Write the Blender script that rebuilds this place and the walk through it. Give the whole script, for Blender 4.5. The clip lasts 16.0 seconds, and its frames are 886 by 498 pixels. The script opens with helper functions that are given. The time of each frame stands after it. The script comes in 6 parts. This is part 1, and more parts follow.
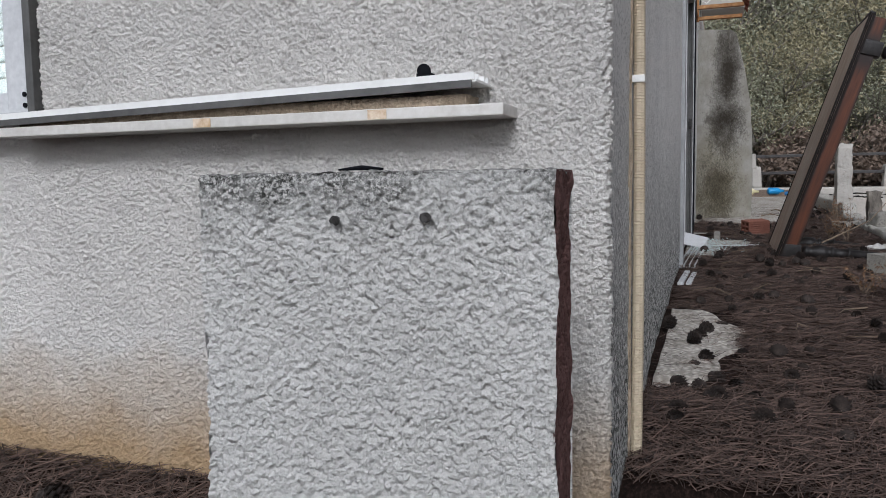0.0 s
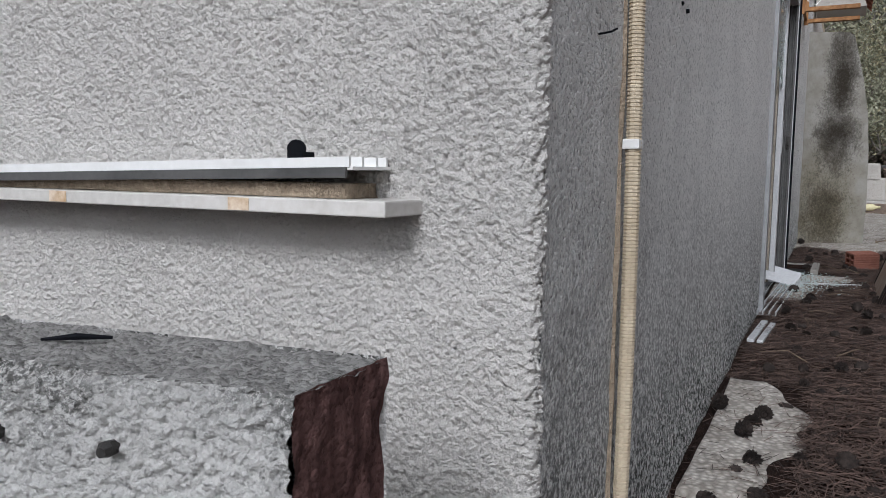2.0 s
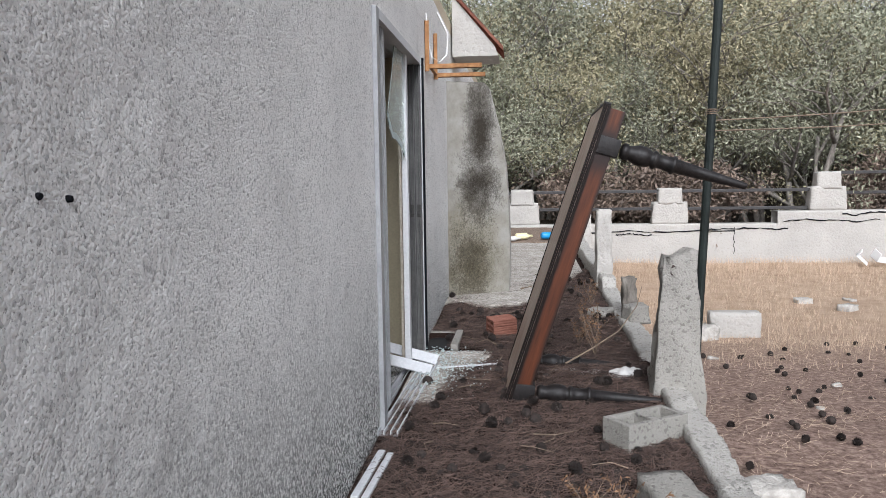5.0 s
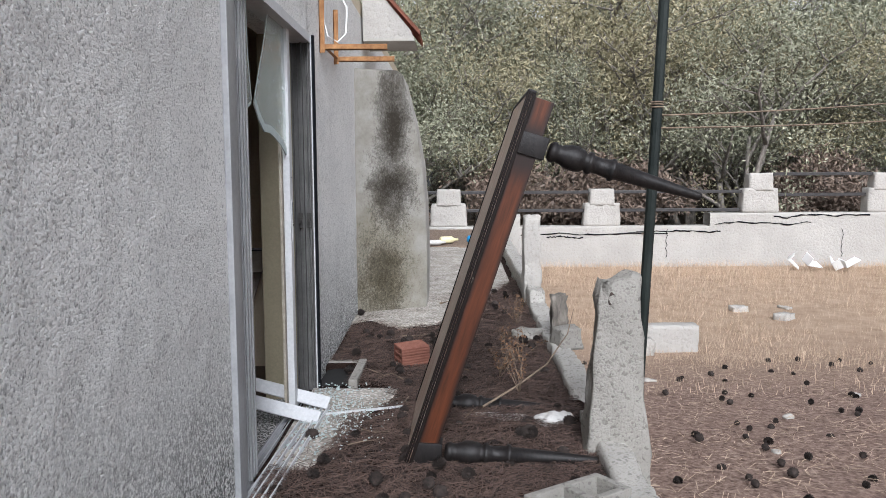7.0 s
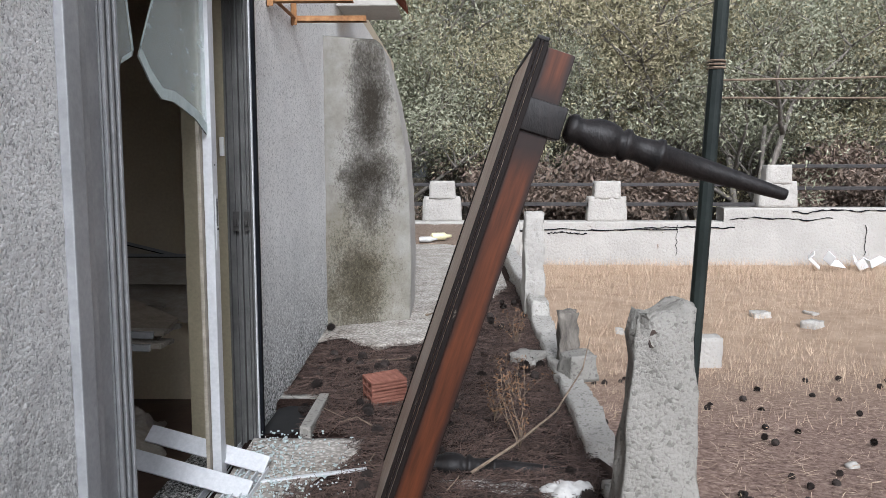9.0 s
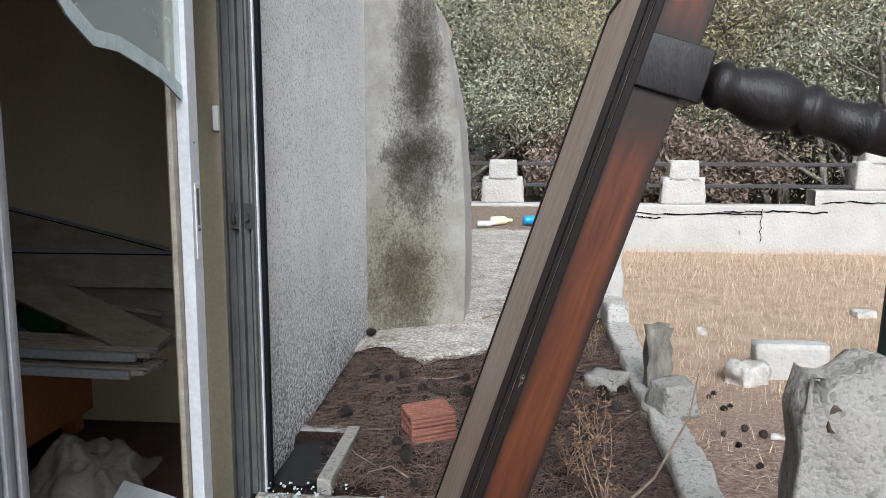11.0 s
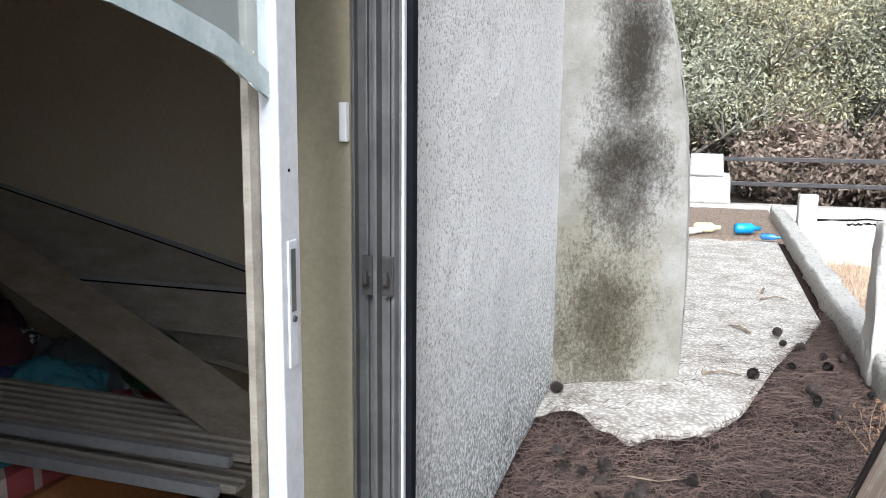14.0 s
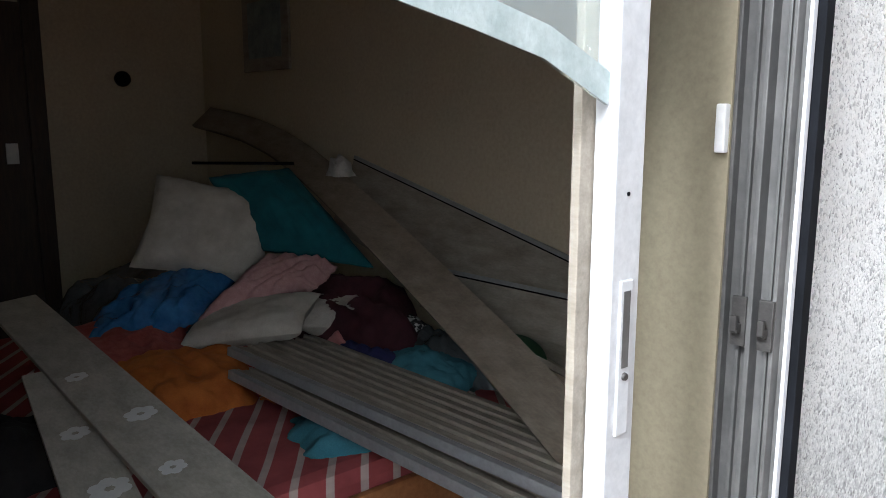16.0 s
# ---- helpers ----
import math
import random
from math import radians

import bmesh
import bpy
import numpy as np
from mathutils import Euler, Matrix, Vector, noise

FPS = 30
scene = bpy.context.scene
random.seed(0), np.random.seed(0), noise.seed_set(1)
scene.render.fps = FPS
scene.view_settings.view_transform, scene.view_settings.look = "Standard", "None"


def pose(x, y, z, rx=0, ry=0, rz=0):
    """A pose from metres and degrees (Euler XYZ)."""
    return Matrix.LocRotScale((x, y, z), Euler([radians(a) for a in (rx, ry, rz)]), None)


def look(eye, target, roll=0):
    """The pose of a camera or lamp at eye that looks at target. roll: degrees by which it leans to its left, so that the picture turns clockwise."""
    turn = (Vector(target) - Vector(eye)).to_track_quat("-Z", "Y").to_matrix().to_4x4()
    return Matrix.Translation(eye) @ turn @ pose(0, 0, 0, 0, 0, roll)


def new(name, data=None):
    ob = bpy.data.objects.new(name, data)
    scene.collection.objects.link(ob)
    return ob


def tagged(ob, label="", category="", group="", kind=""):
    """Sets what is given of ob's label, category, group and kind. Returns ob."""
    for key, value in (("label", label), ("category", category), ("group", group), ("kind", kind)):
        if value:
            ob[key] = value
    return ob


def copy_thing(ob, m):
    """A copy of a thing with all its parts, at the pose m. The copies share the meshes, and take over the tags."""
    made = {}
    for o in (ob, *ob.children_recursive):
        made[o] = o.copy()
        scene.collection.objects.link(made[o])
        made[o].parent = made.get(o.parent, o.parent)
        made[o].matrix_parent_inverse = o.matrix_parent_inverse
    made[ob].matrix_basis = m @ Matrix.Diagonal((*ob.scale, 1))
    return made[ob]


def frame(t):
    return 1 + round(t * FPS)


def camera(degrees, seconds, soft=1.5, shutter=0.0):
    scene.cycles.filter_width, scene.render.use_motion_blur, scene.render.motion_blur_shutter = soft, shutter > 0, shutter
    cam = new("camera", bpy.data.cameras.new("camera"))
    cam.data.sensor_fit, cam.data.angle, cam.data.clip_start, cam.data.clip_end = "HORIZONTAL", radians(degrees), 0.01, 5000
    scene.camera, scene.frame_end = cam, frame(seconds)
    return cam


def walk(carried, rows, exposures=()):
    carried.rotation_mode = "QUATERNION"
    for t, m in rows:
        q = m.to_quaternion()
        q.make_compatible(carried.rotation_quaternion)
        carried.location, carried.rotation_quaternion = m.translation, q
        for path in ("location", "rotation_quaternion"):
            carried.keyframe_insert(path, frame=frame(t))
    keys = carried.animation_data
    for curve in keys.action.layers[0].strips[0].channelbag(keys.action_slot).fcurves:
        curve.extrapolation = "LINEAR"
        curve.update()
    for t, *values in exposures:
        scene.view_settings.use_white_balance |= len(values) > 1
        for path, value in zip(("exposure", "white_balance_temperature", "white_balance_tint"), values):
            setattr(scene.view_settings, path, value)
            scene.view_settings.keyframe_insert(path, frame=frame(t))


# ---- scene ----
cam = camera(60.1, 16.0, soft=0.5)
PATH = [
    (0, (0.257, -1.655, 0.654), (-0.42, 0.218, 0.476), -0.9),
    (0.5, (0.322, -1.512, 0.734), (-0.431, 0.332, 0.548), -0.2),
    (1, (0.293, -1.448, 0.766), (-0.617, 0.322, 0.573), 0.1),
    (1.5, (0.323, -1.318, 0.83), (-0.646, 0.421, 0.633), 0.2),
    (2, (0.441, -1.076, 0.858), (-0.486, 0.685, 0.655), 0.8),
    (2.5, (0.48, -0.887, 0.939), (-0.308, 0.94, 0.737), 1.4),
    (3, (0.431, -0.606, 1.043), (-0.251, 1.264, 0.843), 1.5),
    (3.5, (0.468, -0.456, 1.107), (-0.014, 1.475, 0.914), 1.4),
    (4, (0.6, -0.246, 1.222), (0.294, 1.722, 1.034), 1.0),
    (4.2, (0.671, -0.2, 1.273), (0.397, 1.773, 1.092), 0.4),
    (6.3, (0.826, 0.557, 1.377), (0.712, 2.545, 1.188), -0.3),
    (6.5, (0.899, 0.671, 1.393), (0.812, 2.66, 1.201), -0.3),
    (7, (0.882, 0.926, 1.373), (0.846, 2.917, 1.183), -0.3),
    (7.5, (0.844, 1.203, 1.394), (0.829, 3.194, 1.201), -0.3),
    (8, (0.892, 1.419, 1.36), (0.881, 3.408, 1.154), -0.2),
    (8.2, (0.938, 1.545, 1.359), (0.931, 3.534, 1.151), -0.3),
    (10.3, (0.963, 2.576, 1.373), (0.869, 4.559, 1.126), 0.3),
    (10.5, (0.974, 2.669, 1.391), (0.871, 4.649, 1.134), 0.2),
    (11, (0.933, 2.859, 1.365), (0.748, 4.832, 1.094), 0.1),
    (11.5, (0.797, 3.069, 1.391), (0.562, 5.035, 1.107), 0.3),
    (12, (0.766, 3.242, 1.394), (0.498, 5.201, 1.098), 0.8),
    (12.5, (0.819, 3.487, 1.405), (0.504, 5.439, 1.104), 0.7),
    (13, (0.793, 3.637, 1.408), (0.378, 5.57, 1.105), 0.4),
    (13.5, (0.697, 3.795, 1.419), (0.179, 5.702, 1.112), 0.4),
    (14, (0.65, 3.905, 1.442), (0.025, 5.779, 1.13), 0.6),
    (14.5, (0.658, 4.065, 1.468), (-0.201, 5.843, 1.15), 0.2),
    (15, (0.652, 4.148, 1.47), (-0.453, 5.783, 1.147), 0.1),
    (15.5, (0.626, 4.192, 1.462), (-0.694, 5.658, 1.128), -0.1),
    (16, (0.601, 4.181, 1.47), (-0.878, 5.484, 1.132), 0.1),
]
EXPOSURES = [(0, -0.7, 5950, 12), (2.5, -0.6, 5950, 12), (3.2, -0.45, 5950, 11), (4.2, 0.15, 5950, 12), (8.2, 0.15, 5900, 12), (10.3, 0.3, 5850, 10), (11.5, 0.5, 5850, 9), (12.5, 0.85, 5850, 9), (13.5, 1.0, 5800, 9), (14.5, 1.1, 5800, 9), (16, 1.6, 5850, 9)]
walk(cam, [(t, look(eye, target, roll)) for t, eye, target, roll in PATH], EXPOSURES)

# ---- world, sun, exposure ----
world = bpy.data.worlds.new("overcast_sky")
scene.world = world
world.use_nodes = True
wn = world.node_tree
sky = wn.nodes.new("ShaderNodeTexSky")
sky.sky_type = "NISHITA"
sky.sun_disc = False
sky.sun_elevation = radians(36)
sky.sun_rotation = radians(175)
sky.air_density, sky.dust_density, sky.ozone_density = 1.0, 4.0, 1.0
hsv = wn.nodes.new("ShaderNodeHueSaturation")
hsv.inputs["Saturation"].default_value = 0.14
wn.links.new(sky.outputs[0], hsv.inputs["Color"])
wn.links.new(hsv.outputs[0], wn.nodes["Background"].inputs[0])
wn.nodes["Background"].inputs[1].default_value = 0.15
sun_data = bpy.data.lights.new("sun", "SUN")
sun_data.energy = 2.8
sun_data.angle = radians(18)
sun_data.color = (1.0, 0.985, 0.96)
sun_lamp = new("sun", sun_data)
sun_lamp.matrix_world = look((1.0, -8.0, 5.8), (0, 0, 0))


# ---- materials ----
def material(name):
    m = bpy.data.materials.new(name)
    m.use_nodes = True
    return m, m.node_tree.nodes, m.node_tree.links, m.node_tree.nodes["Principled BSDF"]


def ramp(nodes, stops):
    r = nodes.new("ShaderNodeValToRGB")
    e = r.color_ramp.elements
    while len(e) < len(stops):
        e.new(0.5)
    for k, (p, c) in zip(e, stops):
        k.position = p
        k.color = (*c, 1) if len(c) == 3 else c
    return r


def tex(nodes, links, kind, scale, detail=4.0, rough=0.6, stretch=(1, 1, 1), vec=None):
    """A noise or voronoi texture in metres."""
    if vec is None:
        tc = nodes.new("ShaderNodeTexCoord")
        vec = tc.outputs["Object"]
    mp = nodes.new("ShaderNodeMapping")
    mp.inputs["Scale"].default_value = stretch
    links.new(vec, mp.inputs[0])
    if kind == "voronoi":
        t = nodes.new("ShaderNodeTexVoronoi")
        t.inputs["Scale"].default_value = scale
    else:
        t = nodes.new("ShaderNodeTexNoise")
        t.inputs["Scale"].default_value = scale
        t.inputs["Detail"].default_value = detail
        t.inputs["Roughness"].default_value = rough
    links.new(mp.outputs[0], t.inputs["Vector"])
    return t


def mix(nodes, links, fac, a, b, mode="MIX"):
    m = nodes.new("ShaderNodeMix")
    m.data_type, m.blend_type = "RGBA", mode
    for sock, v in ((m.inputs["Factor"], fac), (m.inputs["A"], a), (m.inputs["B"], b)):
        if isinstance(v, (int, float)):
            sock.default_value = v
        elif isinstance(v, tuple):
            sock.default_value = (*v, 1)
        else:
            links.new(v, sock)
    return m.outputs["Result"]


def bump(nodes, links, bsdf, height, strength, dist, prev=None):
    b = nodes.new("ShaderNodeBump")
    b.inputs["Strength"].default_value, b.inputs["Distance"].default_value = strength, dist
    links.new(height, b.inputs["Height"])
    if prev is not None:
        links.new(prev, b.inputs["Normal"])
    links.new(b.outputs[0], bsdf.inputs["Normal"])
    return b.outputs[0]


def grainy(name, dark, light, scale=6, rough=0.8, fine=120, relief=0.3, metal=0.0, depth=0.004, stretch=(1, 1, 1), spread=(0.3, 0.7), spec=0.5):
    """A plain surface with broad mottling and fine relief."""
    m, n, l, b = material(name)
    a = tex(n, l, "noise", scale, 6, 0.65, stretch)
    r = ramp(n, [(spread[0], dark), (spread[1], light)])
    l.new(a.outputs[0], r.inputs[0])
    f = tex(n, l, "noise", fine, 3, 0.6, stretch)
    c = mix(n, l, 0.25, r.outputs[0], f.outputs[0], "OVERLAY")
    l.new(c, b.inputs["Base Color"])
    b.inputs["Roughness"].default_value, b.inputs["Metallic"].default_value = rough, metal
    b.inputs["Specular IOR Level"].default_value = spec
    bump(n, l, b, f.outputs[0], relief, depth)
    return m


def height_mask(n, l, low, high, wobble=0.25, scale=3.0):
    """1 at the low height and 0 at the high one, with an uneven border."""
    g = n.new("ShaderNodeNewGeometry")
    s = n.new("ShaderNodeSeparateXYZ")
    l.new(g.outputs["Position"], s.inputs[0])
    t = tex(n, l, "noise", scale, 5, 0.65, vec=g.outputs["Position"])
    a = n.new("ShaderNodeMath")
    a.operation = "MULTIPLY_ADD"
    l.new(t.outputs[0], a.inputs[0])
    a.inputs[1].default_value = wobble * 2
    l.new(s.outputs["Z"], a.inputs[2])
    mr = n.new("ShaderNodeMapRange")
    mr.inputs["From Min"].default_value, mr.inputs["From Max"].default_value = low + wobble, high + wobble
    mr.inputs["To Min"].default_value, mr.inputs["To Max"].default_value = 1, 0
    l.new(a.outputs[0], mr.inputs["Value"])
    return mr.outputs[0]


def calc(n, l, op, a, b=0.0, c=0.0, clamp=False):
    """One arithmetic node on numbers or sockets."""
    k = n.new("ShaderNodeMath")
    k.operation, k.use_clamp = op, clamp
    for sock, v in zip(k.inputs, (a, b, c)):
        if isinstance(v, (int, float)):
            sock.default_value = v
        else:
            l.new(v, sock)
    return k.outputs[0]


def stucco(name, base, pit_tone, stain=None, stain_top=0.0, speck=0.0, relief=0.004, scale=70, mould=None, grey=0.0, pit=0.40):
    """Sprayed cement render: rounded grains, pits darkened for dirt specks and small shadows, grey grains among the
    white, a stained foot.
    """
    m, n, l, b = material(name)
    g = n.new("ShaderNodeNewGeometry")
    pos = g.outputs["Position"]
    warp = tex(n, l, "noise", scale * 0.5, 2, 0.5, vec=pos)
    add = n.new("ShaderNodeVectorMath")
    add.operation = "MULTIPLY_ADD"
    l.new(warp.outputs["Color"], add.inputs[0])
    add.inputs[1].default_value = (0.9 / scale,) * 3
    l.new(pos, add.inputs[2])
    v = tex(n, l, "voronoi", scale, vec=add.outputs[0])
    rough = tex(n, l, "noise", scale * 1.3, 5, 0.72, vec=pos)
    broad = tex(n, l, "noise", 1.6, 5, 0.6, vec=pos)
    r = ramp(n, [(0.3, tuple(k * 0.86 for k in base)), (0.65, base)])
    l.new(broad.outputs[0], r.inputs[0])
    c = r.outputs[0]
    if grey:
        cell = n.new("ShaderNodeSeparateColor")
        l.new(v.outputs["Color"], cell.inputs[0])
        gr = ramp(n, [(grey * 0.7, (1, 1, 1)), (grey * 1.3, (0, 0, 0))])
        l.new(cell.outputs[0], gr.inputs[0])
        c = mix(n, l, calc(n, l, "MULTIPLY", gr.outputs[0], 0.6), c, tuple(k * 0.45 for k in base))
    # low spots coloured darker: dirt specks, and painted shade between the lumps
    if speck:
        sp = ramp(n, [(pit - 0.06, (1, 1, 1)), (pit + 0.05, (0, 0, 0))])
        l.new(rough.outputs[0], sp.inputs[0])
        c = mix(n, l, calc(n, l, "MULTIPLY", sp.outputs[0], speck), c, pit_tone)
    if stain is not None:
        c = mix(n, l, height_mask(n, l, stain_top - 0.3, stain_top, 0.14, 4), c, stain)
    if mould is not None:
        mk = height_mask(n, l, mould[0], mould[1], 0.3, 5)
        rr = ramp(n, [(0.44, (0, 0, 0)), (0.54, (1, 1, 1))])
        l.new(tex(n, l, "noise", scale * 0.6, 6, 0.8, vec=pos).outputs[0], rr.inputs[0])
        c = mix(n, l, calc(n, l, "MULTIPLY", mk, rr.outputs[0]), c, (0.06, 0.062, 0.055))
    l.new(c, b.inputs["Base Color"])
    b.inputs["Roughness"].default_value = 0.95
    b.inputs["Specular IOR Level"].default_value = 0.12
    dome = calc(n, l, "SUBTRACT", 1.0, calc(n, l, "MULTIPLY", v.outputs["Distance"], v.outputs["Distance"]), clamp=True)
    h = calc(n, l, "MULTIPLY_ADD", rough.outputs[0], 1.2, calc(n, l, "MULTIPLY", dome, 0.7))
    bump(n, l, b, h, 1.0, relief)
    return m


M = {}
M["gable"] = stucco("gable_roughcast", (0.80, 0.775, 0.735), (0.42, 0.38, 0.33), (0.50, 0.36, 0.22), 0.22, 0.5, 0.006, 200, pit=0.385)
M["side"] = stucco("side_wall_render", (0.90, 0.89, 0.86), (0.12, 0.115, 0.105), None, 0, 0.8, 0.008, 110, mould=(0.05, 1.0), grey=0.12, pit=0.40)
M["slab"] = stucco("stub_wall_roughcast", (0.79, 0.78, 0.75), (0.36, 0.35, 0.33), None, 0, 0.5, 0.006, 200, mould=(0.72, 0.59), pit=0.385)
M["whitewash"] = stucco("whitewashed_concrete", (0.43, 0.41, 0.375), (0.23, 0.21, 0.18), None, 0, 0.4, 0.009, 22, pit=0.39)
M["broken"] = stucco("broken_red_masonry", (0.21, 0.115, 0.105), (0.06, 0.035, 0.032), None, 0, 0.7, 0.008, 110, grey=0.2, pit=0.42)
M["weathered"] = stucco("weathered_grey_render", (0.42, 0.41, 0.39), (0.13, 0.125, 0.115), None, 0, 0.75, 0.008, 120, grey=0.3, pit=0.43)
M["concrete"] = stucco("old_concrete", (0.31, 0.295, 0.265), (0.13, 0.12, 0.105), None, 0, 0.55, 0.006, 75, grey=0.1, pit=0.40)
M["aluminium"] = grainy("white_painted_aluminium", (0.47, 0.48, 0.49), (0.55, 0.56, 0.57), 5, 0.45, 60, 0.05)
M["alu_grey"] = grainy("grey_anodised_aluminium", (0.06, 0.06, 0.058), (0.12, 0.118, 0.114), 7, 0.55, 60, 0.05, metal=0.2)
M["plastic"] = grainy("white_plastic", (0.7, 0.7, 0.68), (0.78, 0.78, 0.76), 9, 0.4, 60, 0.05)
M["black"] = grainy("matt_black", (0.003, 0.0035, 0.0045), (0.008, 0.009, 0.012), 9, 0.8, 60, 0.1, spec=0.1)
M["alu_dull"] = grainy("dull_light_grey_aluminium", (0.22, 0.225, 0.23), (0.32, 0.325, 0.33), 5, 0.4, 60, 0.05)
M["latch"] = grainy("dark_zinc_latch", (0.018, 0.017, 0.016), (0.06, 0.056, 0.052), 40, 0.55, 200, 0.2, metal=0.2)
M["reveal"] = grainy("beige_painted_plaster", (0.245, 0.213, 0.143), (0.29, 0.253, 0.172), 3, 0.7, 80, 0.1)
M["room_wall"] = grainy("ochre_painted_plaster", (0.52, 0.44, 0.32), (0.61, 0.53, 0.39), 2.2, 0.85, 60, 0.15)
M["dark_wood"] = grainy("dark_brown_wood", (0.025, 0.016, 0.011), (0.06, 0.036, 0.024), 10, 0.6, 70, 0.2, stretch=(6, 6, 0.8))
M["rust"] = grainy("rusty_steel", (0.16, 0.065, 0.02), (0.42, 0.22, 0.09), 16, 0.85, 120, 0.4)
M["rail"] = grainy("black_painted_steel", (0.012, 0.012, 0.013), (0.035, 0.03, 0.028), 12, 0.5, 90, 0.15)
M["pole"] = grainy("dark_green_steel_pole", (0.005, 0.009, 0.008), (0.016, 0.022, 0.019), 8, 0.55, 90, 0.2, spec=0.3)
M["clay"] = grainy("fired_clay", (0.165, 0.068, 0.048), (0.26, 0.118, 0.085), 14, 0.9, 160, 0.3, spec=0.2)
M["marble"] = grainy("white_marble_sill", (0.46, 0.445, 0.41), (0.60, 0.58, 0.545), 4, 0.5, 50, 0.1)
M["conduit"] = grainy("cream_plastic_conduit", (0.46, 0.38, 0.265), (0.60, 0.52, 0.39), 8, 0.6, 80, 0.1)
M["mortar"] = grainy("crumbling_mortar", (0.22, 0.17, 0.12), (0.46, 0.37, 0.27), 40, 0.95, 160, 0.8, depth=0.01)
M["burnt"] = grainy("blackened_wood", (0.004, 0.0035, 0.0035), (0.017, 0.014, 0.013), 18, 0.5, 70, 0.4, stretch=(3, 3, 1), spec=0.3)
M["cone"] = grainy("dark_pine_cone", (0.008, 0.006, 0.005), (0.045, 0.031, 0.025), 60, 0.9, 200, 0.4)
M["bark"] = grainy("grey_bark", (0.08, 0.07, 0.06), (0.26, 0.235, 0.20), 9, 0.95, 40, 0.8, stretch=(2, 2, 0.6), depth=0.02)
M["twig"] = grainy("dry_twig", (0.10, 0.072, 0.05), (0.25, 0.19, 0.135), 20, 0.9, 90, 0.3)
M["tile"] = grainy("red_roof_tile", (0.20, 0.07, 0.045), (0.34, 0.14, 0.09), 8, 0.9, 60, 0.3)
M["stain"] = grainy("rust_stained_marble", (0.46, 0.31, 0.17), (0.70, 0.60, 0.48), 30, 0.5, 60, 0.1)
M["stone"] = grainy("pale_limestone", (0.30, 0.28, 0.25), (0.50, 0.475, 0.43), 12, 0.95, 60, 0.7, depth=0.015)
M["slat"] = grainy("dusty_cream_slat", (0.22, 0.193, 0.153), (0.38, 0.34, 0.28), 7, 0.65, 60, 0.15, stretch=(1, 3, 3))
M["board"] = grainy("dusty_brown_board", (0.19, 0.155, 0.115), (0.32, 0.27, 0.21), 9, 0.7, 70, 0.2, stretch=(1, 2, 2))
M["painted"] = grainy("worn_cream_paint", (0.33, 0.305, 0.25), (0.52, 0.49, 0.42), 9, 0.7, 60, 0.2, stretch=(1, 2, 2))
M["edge_wall"] = stucco("pale_weathered_concrete", (0.45, 0.43, 0.39), (0.15, 0.14, 0.12), None, 0, 0.6, 0.008, 60, grey=0.12, pit=0.41)
M["pine_wood"] = grainy("orange_pine_wood", (0.30, 0.115, 0.04), (0.43, 0.19, 0.075), 6, 0.5, 60, 0.15, stretch=(1, 7, 7))
M["floor_in"] = grainy("dark_floor_boards", (0.05, 0.03, 0.022), (0.11, 0.07, 0.05), 5, 0.6, 60, 0.2)


def cloth(name, dark, light, rough=0.9, scale=10):
    return grainy(name, dark, light, scale, rough, 260, 0.35, depth=0.002)


M["teal"] = cloth("teal_cloth", (0.006, 0.085, 0.105), (0.012, 0.15, 0.18))
M["cyan"] = cloth("light_blue_cloth", (0.035, 0.16, 0.21), (0.07, 0.25, 0.31))
M["pillow"] = cloth("soiled_white_cotton", (0.40, 0.375, 0.32), (0.60, 0.575, 0.51))
M["pink"] = cloth("pale_pink_towelling", (0.44, 0.24, 0.24), (0.58, 0.36, 0.35), scale=30)
M["orange"] = cloth("orange_wool_blanket", (0.34, 0.085, 0.012), (0.55, 0.17, 0.03))
M["red"] = cloth("red_cloth", (0.30, 0.012, 0.014), (0.45, 0.03, 0.03))
M["faded_red"] = cloth("faded_red_wool", (0.26, 0.045, 0.04), (0.42, 0.12, 0.10), scale=25)
M["leopard"] = grainy("black_and_white_patterned_cloth", (0.012, 0.012, 0.013), (0.5, 0.48, 0.45), 60, 0.9, 260, 0.3, spread=(0.5, 0.54))
M["maroon"] = cloth("dark_maroon_cloth", (0.035, 0.008, 0.012), (0.08, 0.02, 0.028))
M["navy"] = cloth("navy_cloth", (0.012, 0.014, 0.06), (0.03, 0.035, 0.14))
M["black_cloth"] = cloth("black_cloth", (0.008, 0.008, 0.009), (0.03, 0.03, 0.032))
M["green"] = cloth("green_cloth", (0.02, 0.075, 0.03), (0.04, 0.12, 0.05))
M["bluebag"] = grainy("blue_plastic_sheet", (0.02, 0.10, 0.26), (0.05, 0.20, 0.44), 9, 0.2, 50, 0.3, depth=0.01)
M["clear_bag"] = grainy("dusty_clear_plastic_sheet", (0.06, 0.07, 0.075), (0.13, 0.15, 0.16), 6, 0.22, 40, 0.3, depth=0.01)
M["print"] = grainy("faded_print", (0.14, 0.19, 0.19), (0.32, 0.37, 0.36), 12, 0.6, 60, 0.05)
M["paper"] = grainy("torn_white_paper", (0.40, 0.39, 0.37), (0.58, 0.57, 0.545), 9, 0.8, 60, 0.2)
M["blue"] = grainy("bright_blue_plastic", (0.01, 0.19, 0.45), (0.02, 0.27, 0.58), 9, 0.35, 50, 0.05)
M["yellow"] = grainy("pale_yellow_plastic", (0.66, 0.60, 0.34), (0.76, 0.70, 0.44), 9, 0.4, 50, 0.05)
M["rose"] = grainy("pink_plastic", (0.60, 0.22, 0.22), (0.72, 0.32, 0.31), 9, 0.4, 50, 0.05)


